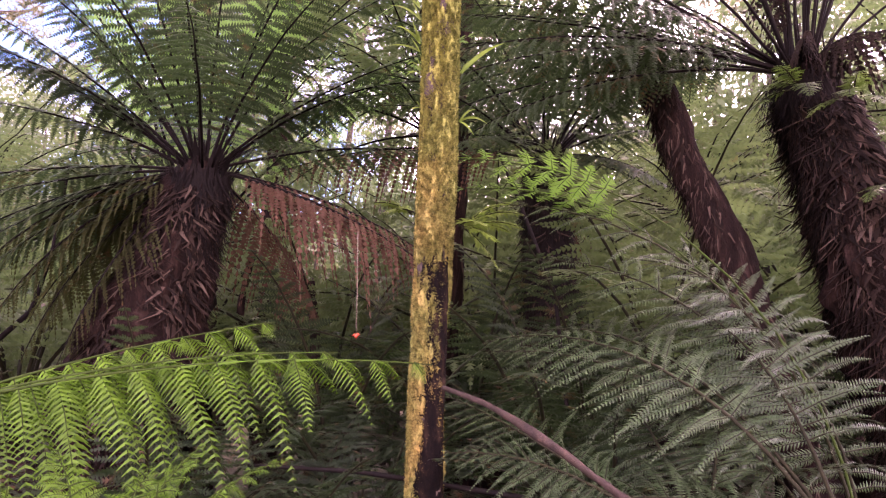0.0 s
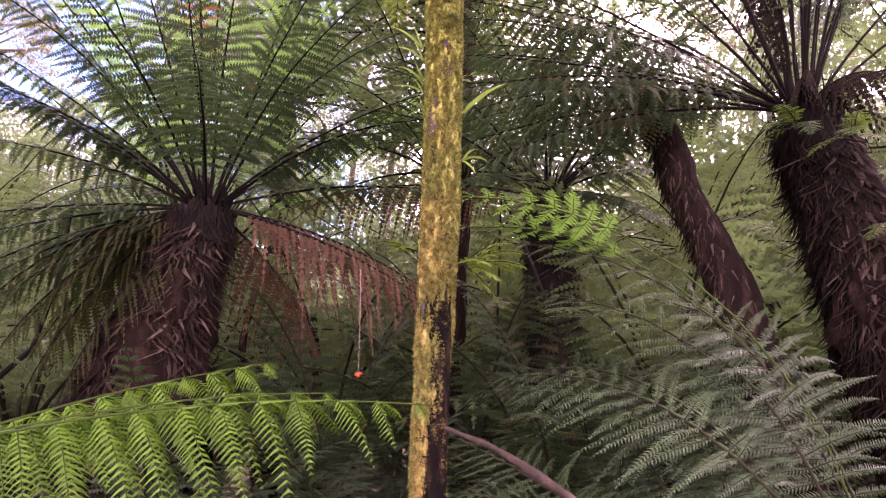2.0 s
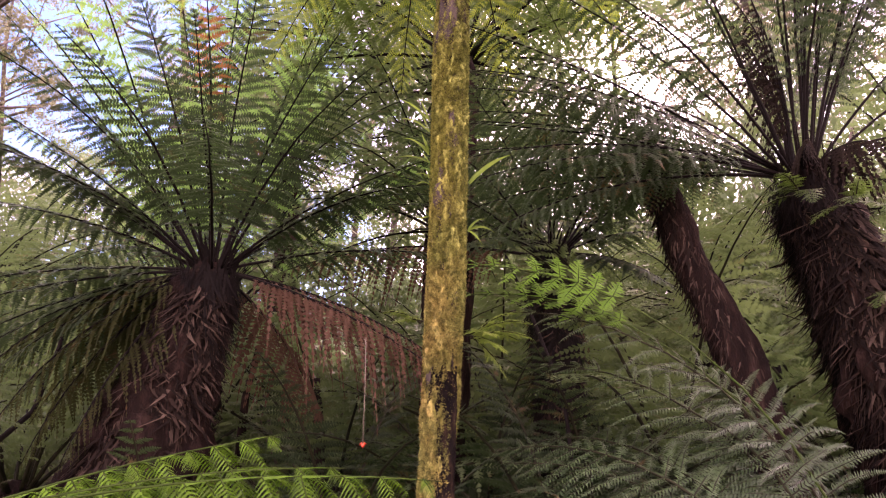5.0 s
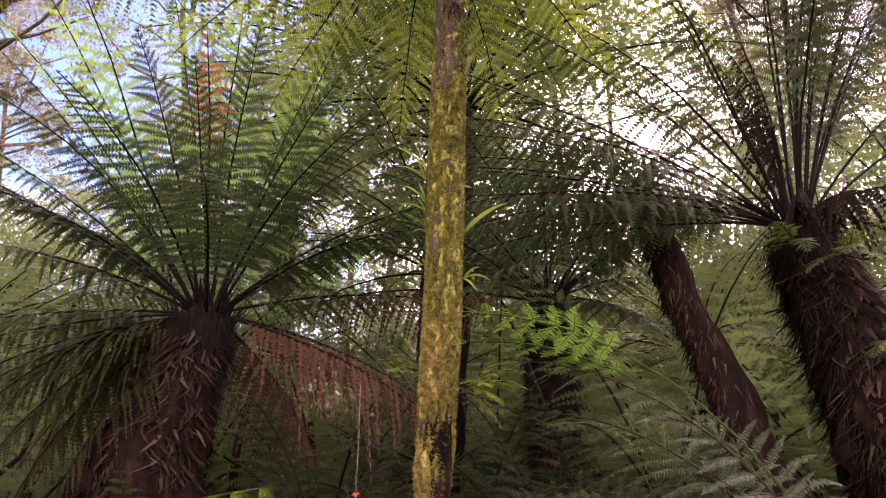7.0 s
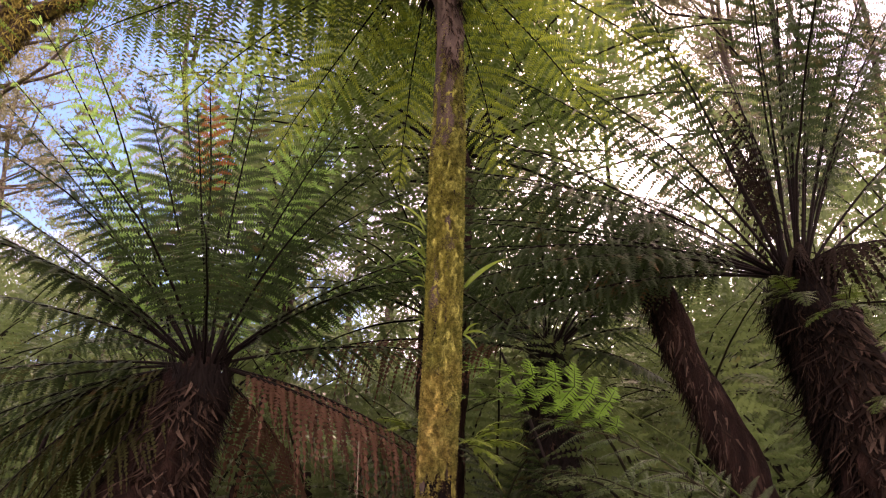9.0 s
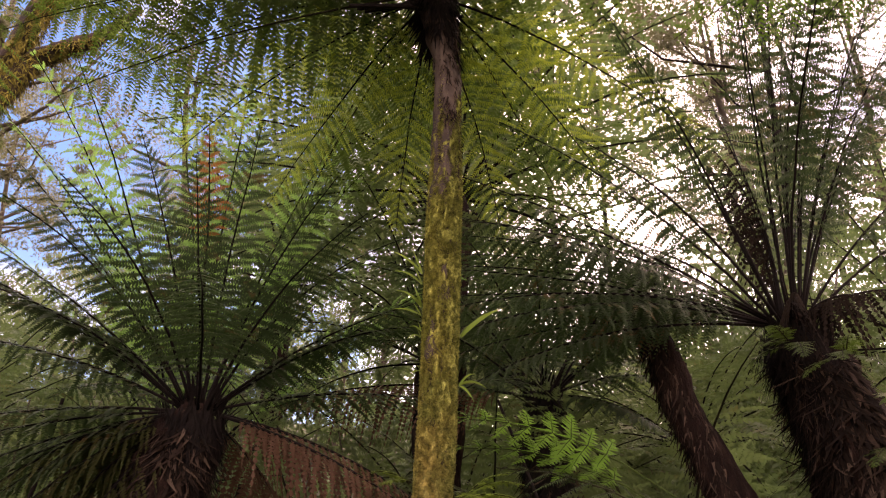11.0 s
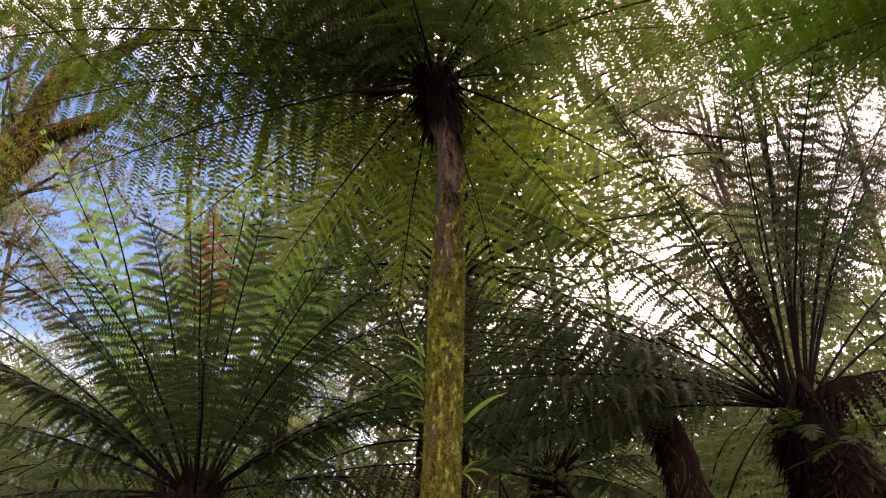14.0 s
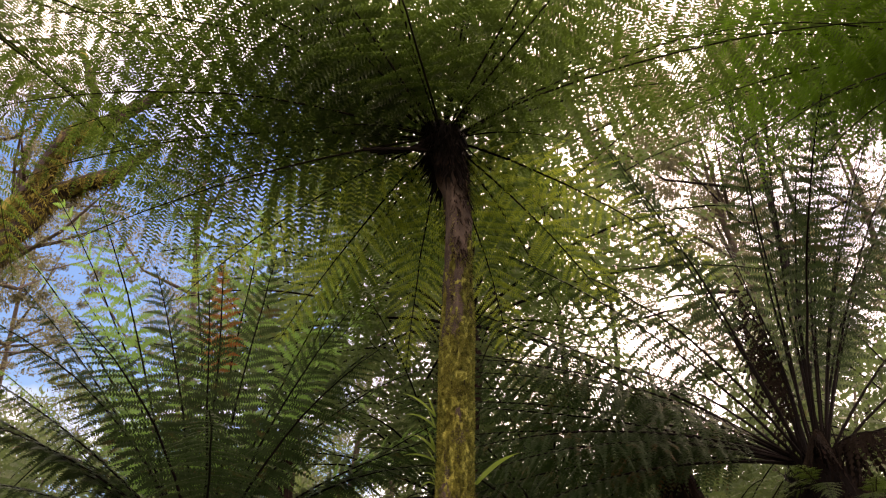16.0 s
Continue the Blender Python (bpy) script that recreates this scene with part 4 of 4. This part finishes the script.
def shrub(at, height, seed, leaf, label, leaves=8500, size=0.08):
    rng = np.random.default_rng(seed)
    t = thing("shrub", at, label, "shrub", "shrubs of the undergrowth")
    clumps = []
    for i in range(6):
        a = i * 1.05 + rng.normal(0, 0.2)
        r = height * rng.uniform(0.1, 0.35)
        end = (r * math.cos(a), r * math.sin(a), height * rng.uniform(0.6, 1.0))
        part("stem", mesh_of("stem", *tube([(0, 0, -0.1), (r * 0.3 * math.cos(a), r * 0.3 * math.sin(a), height * 0.4), end], [0.025, 0.018, 0.006], 6), BARK_GREY, True), t)
        for j in range(7):
            clumps.append((end[0] * rng.uniform(0.4, 1.4), end[1] * rng.uniform(0.4, 1.4), end[2] * rng.uniform(0.35, 1.05), height * rng.uniform(0.06, 0.15)))
    part("foliage", mesh_of("foliage", *leaf_cloud(clumps, leaves, size, seed), leaf), t)
    return t


FAR = dict(pairs=21, reach=0.36, pinnules=9, wide=0.11, sag=0.2)
rng = np.random.default_rng(77)


def on_ground(x, y, s, sink=0.0):
    return pose(x, y, ground_height(x, y) - sink, rng.normal(0, 3), rng.normal(0, 3), rng.uniform(0, 360)) @ Matrix.Scale(s, 4)


far_fern = tree_fern((-0.06, 6.3, 0), (-0.06, 6.3, 3.7), "tree fern standing further back in the forest", 0.10, 0.09, crown_ring(26, 2.0, 18, 26, 12, LEAF_FAR, STIPE_DARK, variants=3, spread=40, **FAR), strips=400, sides=14, rings=24, seed=41, group="tree ferns further back")
low_fern = tree_fern((1.6, 5.6, 0), (1.6, 5.6, 1.1), "short tree fern filling the undergrowth", 0.13, 0.10, crown_ring(14, 1.7, 32, 30, 14, LEAF_FAR, STIPE_GREEN, variants=3, spread=30, pairs=21, reach=0.34, pinnules=14, wide=0.095, sag=0.22, comb=True), strips=200, sides=12, rings=16, seed=43, group="tree ferns further back")
near_fern = tree_fern((-1.1, 3.0, 0), (-1.1, 3.0, 0.75), "young fern with fine fronds in the undergrowth", 0.10, 0.08, crown_ring(12, 1.25, 34, 32, 18, LEAF_CROWN, STIPE_GREEN, variants=3, spread=30, pairs=22, reach=0.24, pinnules=17, wide=0.10, sag=0.25, comb=True), strips=150, sides=12, rings=14, seed=45, group="ferns of the undergrowth")
for x, y, s, sink in [(-0.35, 3.4, 1, 0.05), (0.75, 3.2, 1, 0.1), (-2.5, 3.0, 1, 0.0), (0.5, 3.9, 1.3, 0.1), (0.75, 4.2, 1.2, 0.0), (0.2, 4.8, 1.3, 0), (-0.6, 4.5, 1.3, 0), (-3.4, 4.2, 1.4, 0), (2.4, 4.3, 1.3, 0), (0.1, 2.3, 0.6, 0.1), (-0.5, 2.9, 0.9, 0.0)]:
    copy_thing(near_fern, on_ground(x, y, s, sink))
for x, y, s in [(-0.10, 5.2, 1.35), (-0.2, 7.4, 1.5), (-5.2, 8.5, 1.0), (2.4, 6.6, 0.85), (3.7, 5.4, 1.0), (1.3, 9.0, 0.95), (-2.2, 9.5, 1.5), (4.6, 9.5, 0.9), (-7.0, 6.0, 1.2), (6.3, 7.4, 1.05), (-4.8, 3.2, 1.0), (5.0, 2.5, 1.2)]:
    copy_thing(far_fern, on_ground(x, y, s, 0.2))
for x, y, s, sink in [(-0.9, 6.0, 1.3, 0), (-2.9, 5.2, 1.3, 0), (2.6, 5.0, 1.2, 0), (0.4, 6.4, 1.4, 0), (3.6, 5.2, 1.2, 0), (-4.6, 6.4, 1.5, 0), (-2.4, 7.6, 1.5, 0), (2.6, 7.6, 1.6, 0), (4.8, 8.4, 1.6, 0), (0.2, 8.6, 1.6, 0), (-6.4, 8.0, 1.6, 0), (1.4, 5.0, 1.3, 0)]:
    copy_thing(low_fern, on_ground(x, y, s, sink))

bush = shrub((-2.6, 8.8, 0.2), 4.2, 51, LEAF_FAR, "tall shrub with small light green leaves")
for x, y, s in [(4.6, 7.4, 1.25), (5.4, 8.8, 1.5), (-5.6, 10.0, 1.2), (0.6, 10.6, 1.1), (3.2, 9.6, 0.8), (6.2, 10.0, 1.2), (-0.9, 11.5, 1.2), (-8.0, 8.0, 1.2), (7.5, 7.0, 1.2), (2.2, 6.8, 0.7), (3.1, 7.0, 0.75), (1.5, 7.9, 0.95), (2.5, 8.8, 0.6), (1.9, 10.0, 1.25), (3.0, 10.8, 0.9), (-1.6, 8.0, 0.9), (-0.5, 8.2, 0.9), (-3.4, 9.0, 1.0), (3.9, 8.4, 0.85), (3.5, 7.9, 0.85), (1.3, 7.6, 0.75), (-4.4, 7.4, 0.9), (4.6, 6.2, 0.8), (-9.5, 12, 1.4), (9.5, 12, 1.4), (3.5, 12.5, 1.3), (3.9, 11.2, 1.85), (5.0, 11.0, 1.85), (-4.5, 13, 1.3), (1.5, 14.0, 1.3), (-7, 15, 1.4), (6.5, 14.5, 1.3)]:
    copy_thing(bush, on_ground(x, y, s))

gum = gum_tree((-4.2, 16.5, ground_height(-4.2, 16.5)), 8.5, 61, "tall gum tree with thin olive leaves")
gum_b = gum_tree((13.5, 12.5, ground_height(13.5, 12.5)), 11.5, 62, "tall gum tree with spreading leafy limbs")
# those at 60 and 100 degrees either side are unseen, added to block skylight
for k, (az, d, rise) in enumerate([(-35, 24, 34), (-24, 21, 27), (-5, 17, 34), (2, 21, 32), (9, 24, 25), (15, 26, 25), (48, 14, 42), (-38, 14, 38), (-13, 28, 29), (4, 32, 28), (-32, 30, 31), (-21, 36, 31), (-16, 27, 32), (-8, 24, 33), (0, 29, 32), (6, 36, 30), (24, 30, 33), (28, 26, 35), (60, 14, 45), (-60, 15, 40), (-100, 16, 40), (100, 14, 45), (-34, 19, 41), (-19, 23, 39), (23, 20, 37), (28, 18, 40), (33, 20, 38)]):
    x, y = d * math.sin(radians(az)), d * math.cos(radians(az))
    z = ground_height(x, y)
    src, tall = ((gum, 8.5), (gum_b, 11.5))[k % 2]
    copy_thing(src, pose(x, y, z, 0, 0, rng.uniform(0, 360)) @ Matrix.Scale((1.7 + d * math.tan(radians(rise)) - z) / tall, 4))

lace = gum_tree((2.3, 13.0, ground_height(2.3, 13.0)), 20.0, 64, "tall gum tree with a lacy crown of small leaves", leaves=42000, size=0.10, low=0.35, girth=0.45, bark=STIPE_DARK)
for x, y in ((6.4, 12.5), (9.5, 16.0), (4.6, 19.0)):
    copy_thing(lace, pose(x, y, ground_height(x, y), 0, 0, rng.uniform(0, 360)) @ Matrix.Scale(0.95 + 0.02 * x, 4))

# wooded slope in the distance
WOODS = []
wr = np.random.default_rng(5)
for _ in range(620):
    az, d = radians(wr.uniform(-50, 50)), wr.uniform(15, 64)
    if 0.24 < az < 0.42 and d > 38:      # the woods thin out towards a clearing
        continue
    x, y = d * math.sin(az), d * math.cos(az)
    WOODS.append((x, y, ground_height(x, y) + wr.uniform(0.2, 1.0 + 0.17 * d), wr.uniform(0.7, 1.9)))
tagged(new("far_woods", mesh_of("far_woods", *leaf_cloud(WOODS, 150000, 0.26, 6, 0.8), LEAF_FAR)), "dense green undergrowth covering the slope behind", "undergrowth", kind="stuff")
